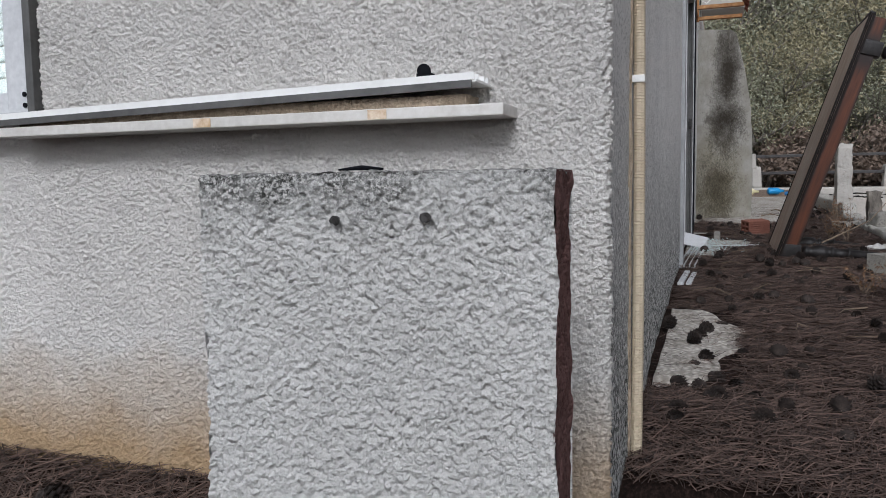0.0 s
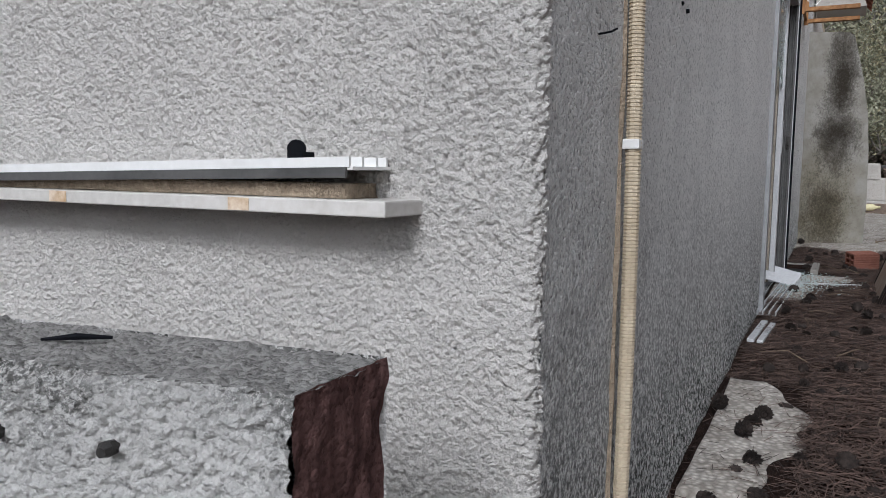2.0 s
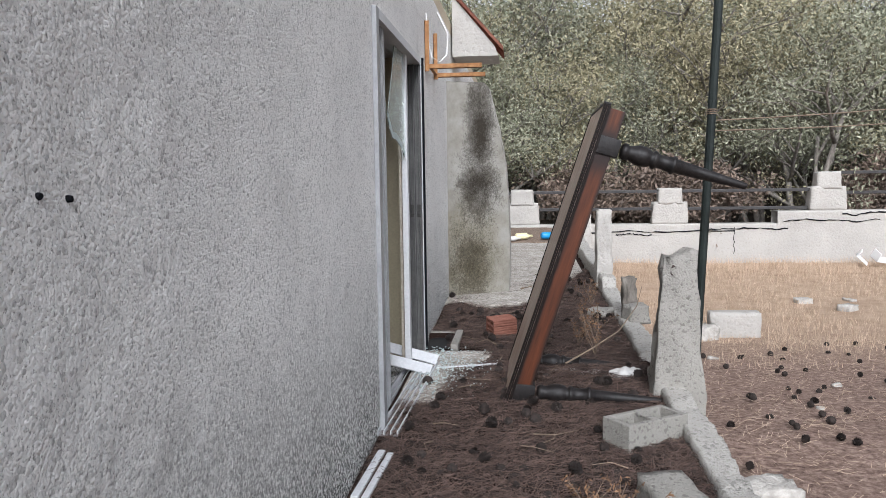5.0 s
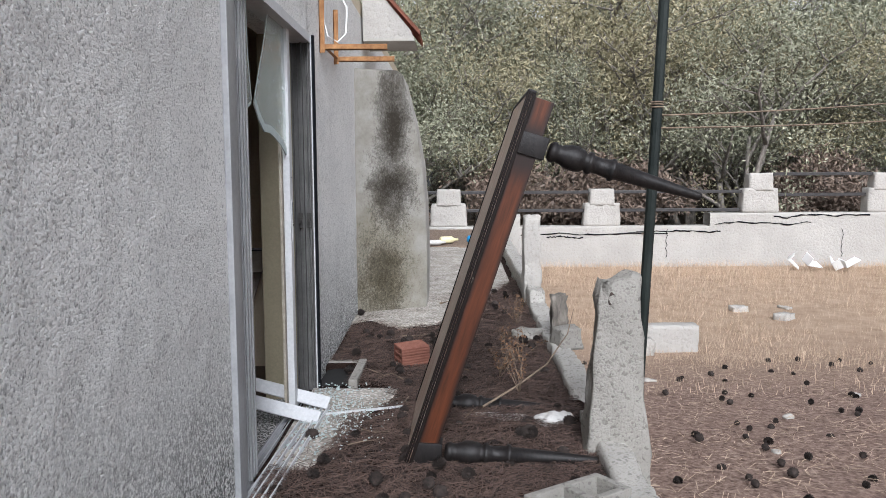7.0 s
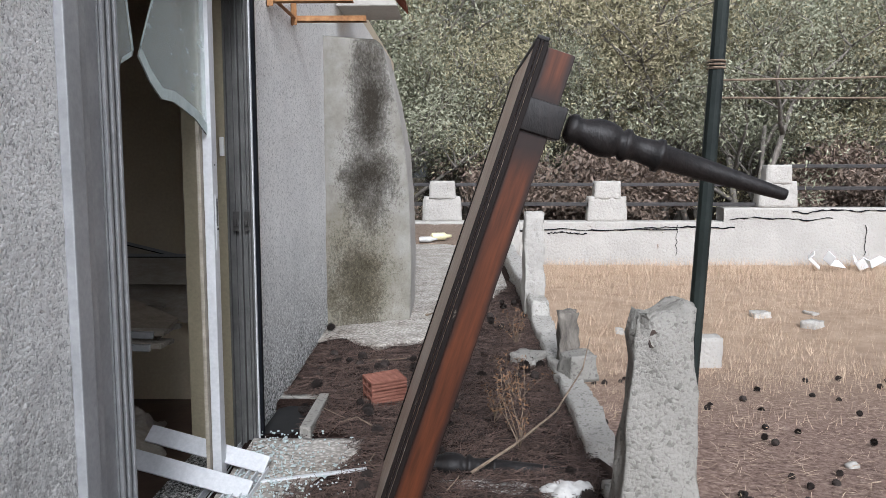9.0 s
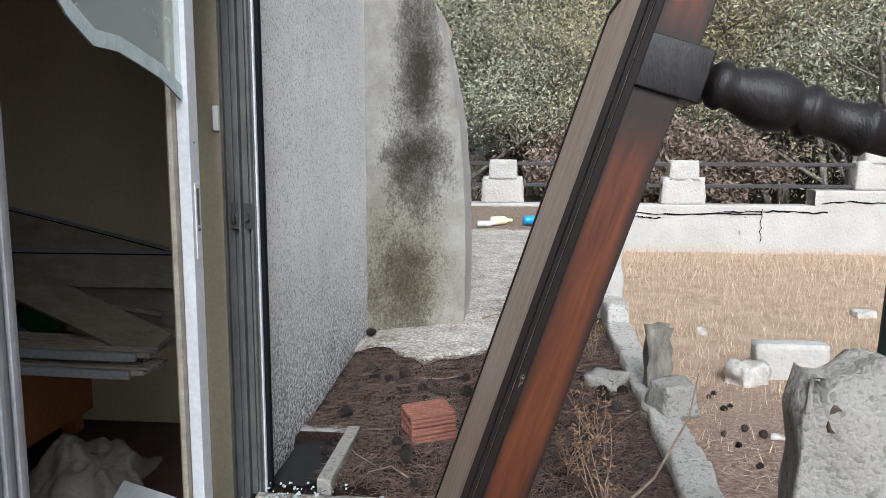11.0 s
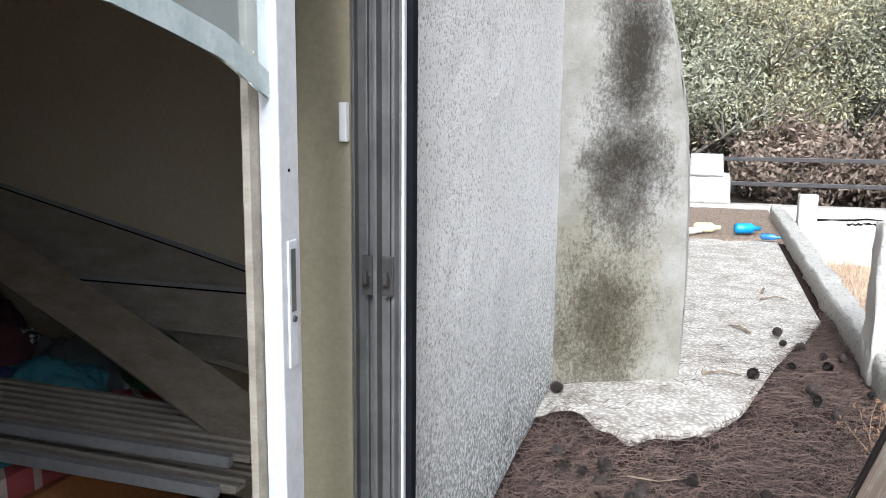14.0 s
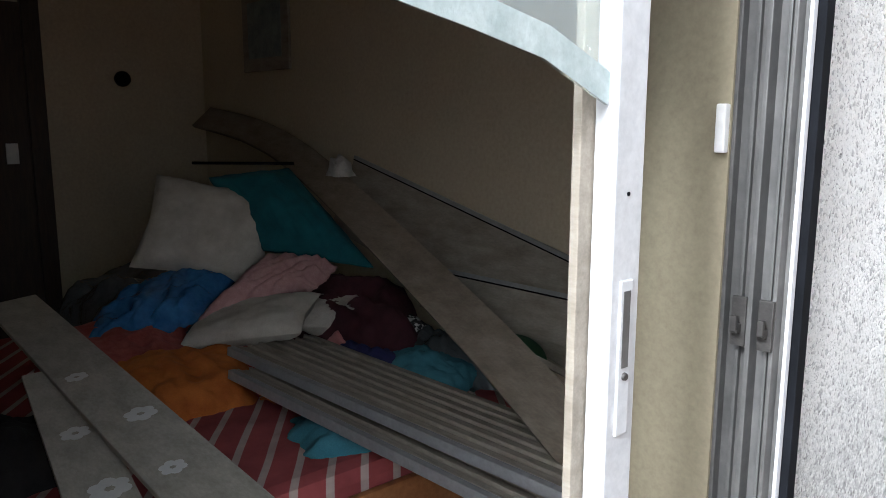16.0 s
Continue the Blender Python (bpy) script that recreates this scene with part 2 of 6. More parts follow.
def striped():
    m, n, l, b = material("red_striped_mattress_ticking")
    tc = n.new("ShaderNodeTexCoord")
    w = n.new("ShaderNodeTexWave")
    w.inputs["Scale"].default_value = 3.4
    w.inputs["Distortion"].default_value = 0.35
    w.bands_direction = "Y"
    mp = n.new("ShaderNodeMapping")
    mp.inputs["Rotation"].default_value = (0, 0, radians(37))
    l.new(tc.outputs["Object"], mp.inputs[0])
    l.new(mp.outputs[0], w.inputs["Vector"])
    r = ramp(n, [(0.84, (0.46, 0.10, 0.105)), (0.89, (0.66, 0.55, 0.50))])
    l.new(w.outputs[0], r.inputs[0])
    t = tex(n, l, "noise", 5, 5, 0.6)
    d = ramp(n, [(0.3, (0.55, 0.5, 0.5)), (0.7, (1, 1, 1))])
    l.new(t.outputs[0], d.inputs[0])
    c = mix(n, l, 1.0, r.outputs[0], d.outputs[0], "MULTIPLY")
    l.new(c, b.inputs["Base Color"])
    b.inputs["Roughness"].default_value = 0.9
    bump(n, l, b, tex(n, l, "noise", 300, 2).outputs[0], 0.3, 0.002)
    return m


M["stripe"] = striped()


LEAN = math.degrees(math.atan2(1.19 - 0.62, 1.70))


def table_coords(n, l):
    """Coordinates along the leaning table: x through its thickness, y across, z up its length."""
    tc = n.new("ShaderNodeTexCoord")
    mp = n.new("ShaderNodeMapping")
    mp.inputs["Rotation"].default_value = (0, radians(-LEAN), 0)
    l.new(tc.outputs["Object"], mp.inputs[0])
    return mp.outputs[0]


def tabletop_lacquer():
    """Pale brown veneer under whitened lacquer that lifts in long smears with curled rims."""
    m, n, l, b = material("crazed_lacquered_veneer")
    co = table_coords(n, l)
    g = tex(n, l, "noise", 5, 7, 0.6, (1, 2.0, 0.7), co)
    r = ramp(n, [(0.3, (0.27, 0.165, 0.105)), (0.5, (0.38, 0.25, 0.168)), (0.72, (0.45, 0.335, 0.245))])
    l.new(g.outputs[0], r.inputs[0])
    sm = tex(n, l, "noise", 2.6, 5, 0.55, (1, 2.4, 0.8), co)
    band = ramp(n, [(0.44, (0, 0, 0)), (0.50, (0.62, 0.62, 0.62)), (0.60, (0.28, 0.28, 0.28)), (0.66, (0.66, 0.66, 0.66))])
    l.new(sm.outputs[0], band.inputs[0])
    streak = ramp(n, [(0.35, (0.25, 0.25, 0.25)), (0.65, (1, 1, 1))])
    l.new(tex(n, l, "noise", 14, 5, 0.6, (1, 1.8, 0.5), co).outputs[0], streak.inputs[0])
    k = mix(n, l, 1.0, band.outputs[0], streak.outputs[0], "MULTIPLY")
    c = mix(n, l, k, r.outputs[0], (0.52, 0.465, 0.40))
    rim = ramp(n, [(0.488, (0, 0, 0)), (0.495, (0.85, 0.85, 0.85)), (0.502, (0, 0, 0)), (0.560, (0, 0, 0)), (0.566, (0.7, 0.7, 0.7)), (0.572, (0, 0, 0)), (0.628, (0, 0, 0)), (0.635, (0.8, 0.8, 0.8)), (0.642, (0, 0, 0))])
    l.new(sm.outputs[0], rim.inputs[0])
    c = mix(n, l, rim.outputs[0], c, (0.62, 0.55, 0.46))
    l.new(c, b.inputs["Base Color"])
    b.inputs["Roughness"].default_value = 0.42
    p = bump(n, l, b, band.outputs[0], 0.4, 0.004)
    bump(n, l, b, g.outputs[0], 0.25, 0.002, p)
    return m


def apron_lacquer():
    """Orange-brown lacquer, blackened along both borders and about the leg blocks."""
    m, n, l, b = material("orange_brown_lacquered_apron")
    co = table_coords(n, l)
    g = tex(n, l, "noise", 9, 6, 0.6, (8, 8, 0.6), co)
    r = ramp(n, [(0.3, (0.042, 0.013, 0.006)), (0.7, (0.098, 0.029, 0.011))])
    l.new(g.outputs[0], r.inputs[0])
    s = n.new("ShaderNodeSeparateXYZ")
    l.new(co, s.inputs[0])
    wob = tex(n, l, "noise", 5, 5, 0.6, vec=co)
    off = calc(n, l, "ABSOLUTE", calc(n, l, "SUBTRACT", s.outputs["X"], 0.082))
    edge = calc(n, l, "MULTIPLY_ADD", wob.outputs[0], 0.03, off)
    leg = calc(n, l, "ABSOLUTE", calc(n, l, "SUBTRACT", s.outputs["Z"], 1.57))
    leg = calc(n, l, "MULTIPLY_ADD", wob.outputs[0], 0.16, leg)
    e = ramp(n, [(0.040, (0, 0, 0)), (0.056, (0.92, 0.92, 0.92))])
    l.new(edge, e.inputs[0])
    q = ramp(n, [(0.15, (0.9, 0.9, 0.9)), (0.26, (0, 0, 0))])
    l.new(leg, q.inputs[0])
    c = mix(n, l, calc(n, l, "MAXIMUM", e.outputs[0], q.outputs[0]), r.outputs[0], (0.012, 0.008, 0.007))
    l.new(c, b.inputs["Base Color"])
    b.inputs["Roughness"].default_value = 0.45
    b.inputs["Specular IOR Level"].default_value = 0.25
    bump(n, l, b, g.outputs[0], 0.2, 0.002)
    return m


def chipped_varnish():
    m, n, l, b = material("black_varnish_with_pale_chips")
    co = table_coords(n, l)
    r = ramp(n, [(0.655, (0.011, 0.008, 0.007)), (0.70, (0.26, 0.22, 0.18))])
    l.new(tex(n, l, "noise", 45, 6, 0.75, (1, 1, 0.3), co).outputs[0], r.inputs[0])
    l.new(r.outputs[0], b.inputs["Base Color"])
    b.inputs["Roughness"].default_value = 0.55
    b.inputs["Specular IOR Level"].default_value = 0.12
    return m


M["apron"] = apron_lacquer()
M["chipped"] = chipped_varnish()
M["veneer"] = tabletop_lacquer()


def litter():
    """Pine litter over soil, dry grass soil further out, and a worn aggregate path by the buttress."""
    m, n, l, b = material("pine_litter_and_dry_soil")
    g = n.new("ShaderNodeNewGeometry")
    pos = g.outputs["Position"]
    a = tex(n, l, "noise", 4, 6, 0.7, vec=pos)
    f = tex(n, l, "noise", 110, 4, 0.7, (1, 0.35, 1), pos)
    r = ramp(n, [(0.3, (0.009, 0.006, 0.005)), (0.5, (0.024, 0.015, 0.012)), (0.7, (0.06, 0.037, 0.03))])
    l.new(f.outputs[0], r.inputs[0])
    c = mix(n, l, 0.5, r.outputs[0], a.outputs[0], "OVERLAY")
    s = n.new("ShaderNodeSeparateXYZ")
    l.new(pos, s.inputs[0])
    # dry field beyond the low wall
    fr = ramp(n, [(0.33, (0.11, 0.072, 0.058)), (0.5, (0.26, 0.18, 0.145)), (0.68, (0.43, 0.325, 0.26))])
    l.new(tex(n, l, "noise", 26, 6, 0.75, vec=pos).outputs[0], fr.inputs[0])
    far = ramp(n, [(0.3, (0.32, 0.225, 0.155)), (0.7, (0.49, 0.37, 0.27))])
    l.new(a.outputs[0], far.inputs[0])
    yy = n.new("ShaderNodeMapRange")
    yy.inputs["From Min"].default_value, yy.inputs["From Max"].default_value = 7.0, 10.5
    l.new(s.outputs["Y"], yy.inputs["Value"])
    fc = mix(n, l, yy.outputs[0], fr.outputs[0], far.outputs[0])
    xx = n.new("ShaderNodeMapRange")
    xx.inputs["From Min"].default_value, xx.inputs["From Max"].default_value = 1.6, 1.9
    l.new(s.outputs["X"], xx.inputs["Value"])
    wd = n.new("ShaderNodeMapRange")
    wd.inputs["From Min"].default_value, wd.inputs["From Max"].default_value = 15.8, 16.4
    l.new(s.outputs["Y"], wd.inputs["Value"])
    wood = ramp(n, [(0.3, (0.04, 0.033, 0.025)), (0.7, (0.10, 0.08, 0.055))])
    l.new(a.outputs[0], wood.inputs[0])
    c = mix(n, l, xx.outputs[0], c, fc)
    c = mix(n, l, wd.outputs[0], c, wood.outputs[0])
    l.new(c, b.inputs["Base Color"])
    b.inputs["Roughness"].default_value = 1.0
    b.inputs["Specular IOR Level"].default_value = 0.1
    bump(n, l, b, f.outputs[0], 0.9, 0.02)
    return m


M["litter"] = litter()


def aggregate():
    m, n, l, b = material("washed_aggregate_paving")
    g = n.new("ShaderNodeNewGeometry")
    pos = g.outputs["Position"]
    v = tex(n, l, "voronoi", 48, vec=pos)
    a = tex(n, l, "noise", 5, 6, 0.7, vec=pos)
    r = ramp(n, [(0.1, (0.64, 0.60, 0.545)), (0.65, (0.33, 0.305, 0.27))])
    l.new(v.outputs["Distance"], r.inputs[0])
    r2 = ramp(n, [(0.32, (0.55, 0.52, 0.48)), (0.6, (1, 1, 1))])
    l.new(a.outputs[0], r2.inputs[0])
    c = mix(n, l, 1.0, r.outputs[0], r2.outputs[0], "MULTIPLY")
    l.new(c, b.inputs["Base Color"])
    b.inputs["Roughness"].default_value = 0.9
    bump(n, l, b, v.outputs["Distance"], 0.6, 0.01)
    return m


M["aggregate"] = aggregate()


def buttress_skin():
    """Grey render with two clusters of granular black mould, olive growth round the lower one."""
    m, n, l, b = material("mouldy_grey_render")
    g = n.new("ShaderNodeNewGeometry")
    pos = g.outputs["Position"]
    base = ramp(n, [(0.3, (0.21, 0.197, 0.165)), (0.68, (0.37, 0.357, 0.325))])
    l.new(tex(n, l, "noise", 3.5, 6, 0.7, vec=pos).outputs[0], base.inputs[0])
    s = n.new("ShaderNodeSeparateXYZ")
    l.new(pos, s.inputs[0])
    wander = tex(n, l, "noise", 5, 4, 0.65, vec=pos)

    def cluster(cx, cz, wx, wz):
        """1 in the heart of an oval patch with a wandering border, 0 outside it."""
        dx = calc(n, l, "DIVIDE", calc(n, l, "SUBTRACT", s.outputs["X"], cx), wx)
        dz = calc(n, l, "DIVIDE", calc(n, l, "SUBTRACT", s.outputs["Z"], cz), wz)
        d = calc(n, l, "SQRT", calc(n, l, "ADD", calc(n, l, "MULTIPLY", dx, dx), calc(n, l, "MULTIPLY", dz, dz)))
        d = calc(n, l, "ADD", d, calc(n, l, "MULTIPLY_ADD", wander.outputs[0], 1.5, -0.75))
        return calc(n, l, "MULTIPLY_ADD", d, -0.62, 1.0, clamp=True)

    black = calc(n, l, "MAXIMUM", cluster(0.30, 1.28, 0.21, 0.42), cluster(0.33, 1.85, 0.15, 0.7))
    low = cluster(0.20, 0.48, 0.33, 0.5)
    grain = tex(n, l, "noise", 60, 8, 0.95, (1, 1, 0.7), pos)
    dens = calc(n, l, "MAXIMUM", black, calc(n, l, "MULTIPLY", low, 0.72))
    k = calc(n, l, "ADD", calc(n, l, "MULTIPLY", dens, 0.44), grain.outputs[0])
    spots = ramp(n, [(0.64, (0, 0, 0)), (0.72, (0.55, 0.55, 0.55)), (0.90, (0.96, 0.96, 0.96))])
    l.new(k, spots.inputs[0])
    c = mix(n, l, calc(n, l, "MULTIPLY", low, 0.8), base.outputs[0], (0.17, 0.145, 0.08))
    c = mix(n, l, spots.outputs[0], c, (0.024, 0.019, 0.013))
    l.new(c, b.inputs["Base Color"])
    b.inputs["Roughness"].default_value = 0.95
    b.inputs["Specular IOR Level"].default_value = 0.15
    bump(n, l, b, tex(n, l, "noise", 60, 6, 0.75, vec=pos).outputs[0], 1.0, 0.012)
    return m


M["buttress"] = buttress_skin()


def foliage(name, dark, light):
    m, n, l, b = material(name)
    g = n.new("ShaderNodeNewGeometry")
    r = ramp(n, [(0.0, dark), (1.0, light)])
    l.new(g.outputs["Random Per Island"], r.inputs[0])
    l.new(r.outputs[0], b.inputs["Base Color"])
    b.inputs["Roughness"].default_value = 0.7
    b.inputs["Transmission Weight"].default_value = 0.0
    return m


M["olive"] = foliage("grey_green_leaves", (0.11, 0.12, 0.07), (0.38, 0.38, 0.275))
M["olive_b"] = foliage("dusty_olive_leaves", (0.13, 0.12, 0.06), (0.41, 0.365, 0.23))
M["dead"] = foliage("dead_russet_leaves", (0.09, 0.065, 0.05), (0.25, 0.185, 0.14))
M["grass"] = foliage("dry_straw", (0.36, 0.26, 0.175), (0.62, 0.475, 0.345))
M["needles"] = foliage("fallen_pine_needles", (0.012, 0.007, 0.006), (0.17, 0.112, 0.088))
M["weed"] = foliage("withered_weed", (0.10, 0.05, 0.025), (0.26, 0.15, 0.08))


def glass():
    m, n, l, b = material("dusty_window_glass")
    b.inputs["Base Color"].default_value = (0.86, 0.92, 0.90, 1)
    b.inputs["Roughness"].default_value = 0.12
    b.inputs["Transmission Weight"].default_value = 0.86
    b.inputs["IOR"].default_value = 1.1
    b.inputs["Specular IOR Level"].default_value = 0.9
    t = ramp(n, [(0.35, (0.08, 0.08, 0.08)), (0.7, (0.3, 0.3, 0.3))])
    l.new(tex(n, l, "noise", 12, 6, 0.7).outputs[0], t.inputs[0])
    l.new(t.outputs[0], b.inputs["Roughness"])
    return m


M["glass"] = glass()
M["glass_edge"] = grainy("frosted_glass_edge", (0.34, 0.41, 0.405), (0.50, 0.57, 0.56), 20, 0.4, 90, 0.2)


# ---- building helpers ----
def part(name, bm, mat, parent=None, label=""):
    me = bpy.data.meshes.new(name)
    bm.to_mesh(me)
    bm.free()
    ob = new(name, me)
    for mm in mat if isinstance(mat, (list, tuple)) else [mat]:
        me.materials.append(mm)
    if parent is not None:
        ob.parent = parent
    return tagged(ob, label)


def box(bm, x0, x1, y0, y1, z0, z1, bevel=0.0, m=None):
    """A box between two corners, with bevelled edges, placed by m."""
    r = bmesh.ops.create_cube(bm, size=1)
    vs = r["verts"]
    bmesh.ops.scale(bm, vec=(x1 - x0, y1 - y0, z1 - z0), verts=vs)
    bmesh.ops.translate(bm, vec=((x0 + x1) / 2, (y0 + y1) / 2, (z0 + z1) / 2), verts=vs)
    if bevel:
        es = list({e for v in vs for e in v.link_edges})
        out = bmesh.ops.bevel(bm, geom=es, offset=bevel, segments=2, profile=0.6, affect="EDGES")
        vs = out["verts"]
        vs = list({v for v in vs})
    if m is not None:
        bmesh.ops.transform(bm, matrix=m, verts=vs)
    return bm


def boxes(*rows, bevel=0.0, m=None):
    bm = bmesh.new()
    for r in rows:
        box(bm, *r, bevel=bevel, m=m)
    return bm


def smooth(ob):
    for p in ob.data.polygons:
        p.use_smooth = True
    return ob


def thing(name, label, category, group="", kind="", at=(0, 0, 0)):
    e = new(name)
    e.location = at
    e.empty_display_size = 0.05
    return tagged(e, label, category, group, kind)


def grid_mesh(name, fn, nu, nv, mat, parent=None, label=""):
    """A sheet of nu by nv points from fn(u, v), u and v from 0 to 1."""
    vs = [fn(i / (nu - 1), j / (nv - 1)) for j in range(nv) for i in range(nu)]
    fs = [(j * nu + i, j * nu + i + 1, (j + 1) * nu + i + 1, (j + 1) * nu + i) for j in range(nv - 1) for i in range(nu - 1)]
    me = bpy.data.meshes.new(name)
    me.from_pydata(vs, [], fs)
    me.materials.append(mat)
    ob = new(name, me)
    if parent is not None:
        ob.parent = parent
    smooth(ob)
    return tagged(ob, label)


def lathe(bm, profile, segs=20, m=None):
    """A turned solid about z from (height, radius) rows."""
    rings = []
    for z, r in profile:
        rings.append([bm.verts.new((r * math.cos(2 * math.pi * k / segs), r * math.sin(2 * math.pi * k / segs), z)) for k in range(segs)])
    for a, b in zip(rings, rings[1:]):
        for k in range(segs):
            bm.faces.new((a[k], a[(k + 1) % segs], b[(k + 1) % segs], b[k]))
    bm.faces.new(rings[0][::-1])
    bm.faces.new(rings[-1])
    if m is not None:
        bmesh.ops.transform(bm, matrix=m, verts=[v for r in rings for v in r])
    return bm


def tube(bm, pts, radii, segs=8):
    """A tapering tube along points."""
    rings = []
    pts = [Vector(p) for p in pts]
    for i, p in enumerate(pts):
        d = (pts[min(i + 1, len(pts) - 1)] - pts[max(i - 1, 0)]).normalized()
        a = d.orthogonal().normalized()
        b = d.cross(a)
        rings.append([bm.verts.new(p + radii[i] * (math.cos(2 * math.pi * k / segs) * a + math.sin(2 * math.pi * k / segs) * b)) for k in range(segs)])
    for a, b in zip(rings, rings[1:]):
        off = min(range(segs), key=lambda o: (a[0].co - b[o].co).length)
        for k in range(segs):
            bm.faces.new((a[k], a[(k + 1) % segs], b[(k + 1 + off) % segs], b[(k + off) % segs]))
    bm.faces.new(rings[0][::-1])
    bm.faces.new(rings[-1])
    return bm


def fbm(x, y, z, octaves=3):
    s, a = 0.0, 1.0
    for _ in range(octaves):
        s += a * noise.noise((x, y, z))
        x, y, z, a = x * 2.1, y * 2.1, z * 2.1, a * 0.5
    return s


def roughcast(x, z, size=78.0):
    """Rounded, overlapping lumps of thrown render, in metres."""
    wx, wz = x + 0.006 * noise.noise((x * 55, z * 55, 6)), z + 0.006 * noise.noise((x * 55, z * 55, 16))
    d = noise.voronoi((wx * size * 1.25, wz * size * 1.3, 3.1))[0][0]
    e = noise.voronoi((wx * size * 2.1, wz * size * 2.1, 8.4))[0][0]
    a = max(1.0 - 2.6 * d * d, 0.8 - 2.4 * e * e)
    return 0.0095 * a + 0.003 * noise.noise((x * 9, z * 9, 1.3)) + 0.002 * noise.noise((x * 190, z * 190, 7.7))


def lumpy(bm, amount, scale, seed=0.0):
    bm.normal_update()
    for v in bm.verts:
        p = v.co * scale
        v.co += v.normal * amount * fbm(p.x + seed, p.y, p.z)
    return bm


def stone_block(name, sx, sy, sz, mat, amount=0.02, scale=9, seed=0.0, cuts=7, taper=0.0, parent=None, label=""):
    """A worn block that stands on z = 0, with uneven faces and rounded edges."""
    bm = bmesh.new()
    box(bm, -sx / 2, sx / 2, -sy / 2, sy / 2, 0, sz)
    bmesh.ops.subdivide_edges(bm, edges=bm.edges[:], cuts=cuts, use_grid_fill=True)
    for v in bm.verts:
        q = Vector((v.co.x / (sx / 2), v.co.y / (sy / 2), v.co.z / (sz / 2) - 1))
        big = sorted(abs(c) for c in q)
        if big[1] > 0.9:
            v.co.x *= 0.965
            v.co.y *= 0.965
        k = 1 - taper * v.co.z / sz
        v.co.x *= k
        v.co.y *= k
    lumpy(bm, amount, scale, seed)
    for v in bm.verts:
        v.co.z = max(v.co.z, 0)
    return smooth(part(name, bm, mat, parent, label))


def lerp(rows, t):
    """Straight lines between (t, value) rows."""
    if t <= rows[0][0]:
        return rows[0][1]
    for (a, va), (b, vb) in zip(rows, rows[1:]):
        if t <= b:
            return va + (vb - va) * (t - a) / (b - a)
    return rows[-1][1]


TERRACE = [(-3, -0.26), (-1.2, -0.2), (0, -0.14), (1.5, -0.09), (3, 0.0), (4.5, 0.05), (6, 0.10), (7.6, 0.15), (10, 0.19), (13, 0.28), (15, 0.33)]
FIELD = [(-3, -0.3), (0, -0.2), (3, -0.14), (4.5, -0.17), (7, -0.40), (9.3, -0.60), (12, -0.56), (15.5, -0.38), (18, -0.3)]


def ground_z(x, y):
    """The lie of the land: a terrace beside the house, a dry field below its low wall."""
    k = min(max((x - 1.66) / 0.12, 0.0), 1.0)
    return lerp(TERRACE, y) * (1 - k) + lerp(FIELD, y) * k


# ---- ground ----
def ground():
    xs = sorted({*(-60, -30, -12, -6, 20, 30, 60), *[round(-3 + 0.09 * i, 3) for i in range(60)], *[round(2.4 + 0.35 * i, 3) for i in range(36)]})
    ys = sorted({*(-60, -30, -12, -6, 26, 34, 60, 120), *[round(-3 + 0.09 * i, 3) for i in range(150)], *[round(10.5 + 0.4 * i, 3) for i in range(26)]})
    vs = []
    for y in ys:
        for x in xs:
            z = ground_z(x, y) if -3.5 < y < 19 else (lerp(FIELD, y) + max(0, y - 22) * 0.22 if y > 0 else -0.3)
            if abs(x) < 14 and -4 < y < 20:
                z += 0.02 * fbm(x * 1.7, y * 1.7, 0.3) + 0.008 * noise.noise((x * 11, y * 11, 2))
            if 0.02 < x < 0.21 and 5.55 < y < 6.0:
                z = -0.7
            if x < -0.1 and y > 0.1:
                z = min(z, -0.25)
            vs.append((x, y, z))
    nx = len(xs)
    fs = [(j * nx + i, j * nx + i + 1, (j + 1) * nx + i + 1, (j + 1) * nx + i) for j in range(len(ys) - 1) for i in range(nx - 1)]
    me = bpy.data.meshes.new("ground")
    me.from_pydata(vs, [], fs)
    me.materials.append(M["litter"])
    return smooth(tagged(new("ground", me), "brown pine litter and dry straw field on bare soil", "ground", kind="structure"))


ground()


def path_edge(u):
    return 7.05 + 0.22 * noise.noise((u * 3.1, 0.4, 0)) + 0.1 * noise.noise((u * 9, 2.4, 0)) + max(0, u - 0.75) * 3.2


tagged(grid_mesh("pavement", lambda u, v: (0.002 + 1.5 * u, path_edge(1.5 * u) * (1 - v) + 12.75 * v,
       ground_z(0.5, path_edge(1.5 * u) * (1 - v) + 12.75 * v) + (0.022 if 0.02 < v < 0.98 and u < 0.99 else -0.05) + 0.004 * noise.noise((u * 12, v * 60, 1))), 40, 110, M["aggregate"]),
       "pale worn aggregate path beside the house wall", "path", kind="structure")
tagged(grid_mesh("pavement", lambda u, v: (0.012 + u * (lerp([(0, 0.14), (0.25, 0.28), (0.6, 0.36), (0.85, 0.52), (1, 0.55)], v) + 0.06 * noise.noise((v * 7, 0, 0)) + 0.03 * noise.noise((v * 19, 4, 0))), 4.2 + 1.32 * v,
       ground_z(0.3, 4.2 + 1.32 * v) + (0.016 if 0.03 < v < 0.97 and u < 0.97 else -0.05) + 0.004 * noise.noise((u * 9, v * 9, 1))), 30, 40, M["aggregate"]),
       "bare patch of pale concrete threshold slab", "pavement", kind="structure")
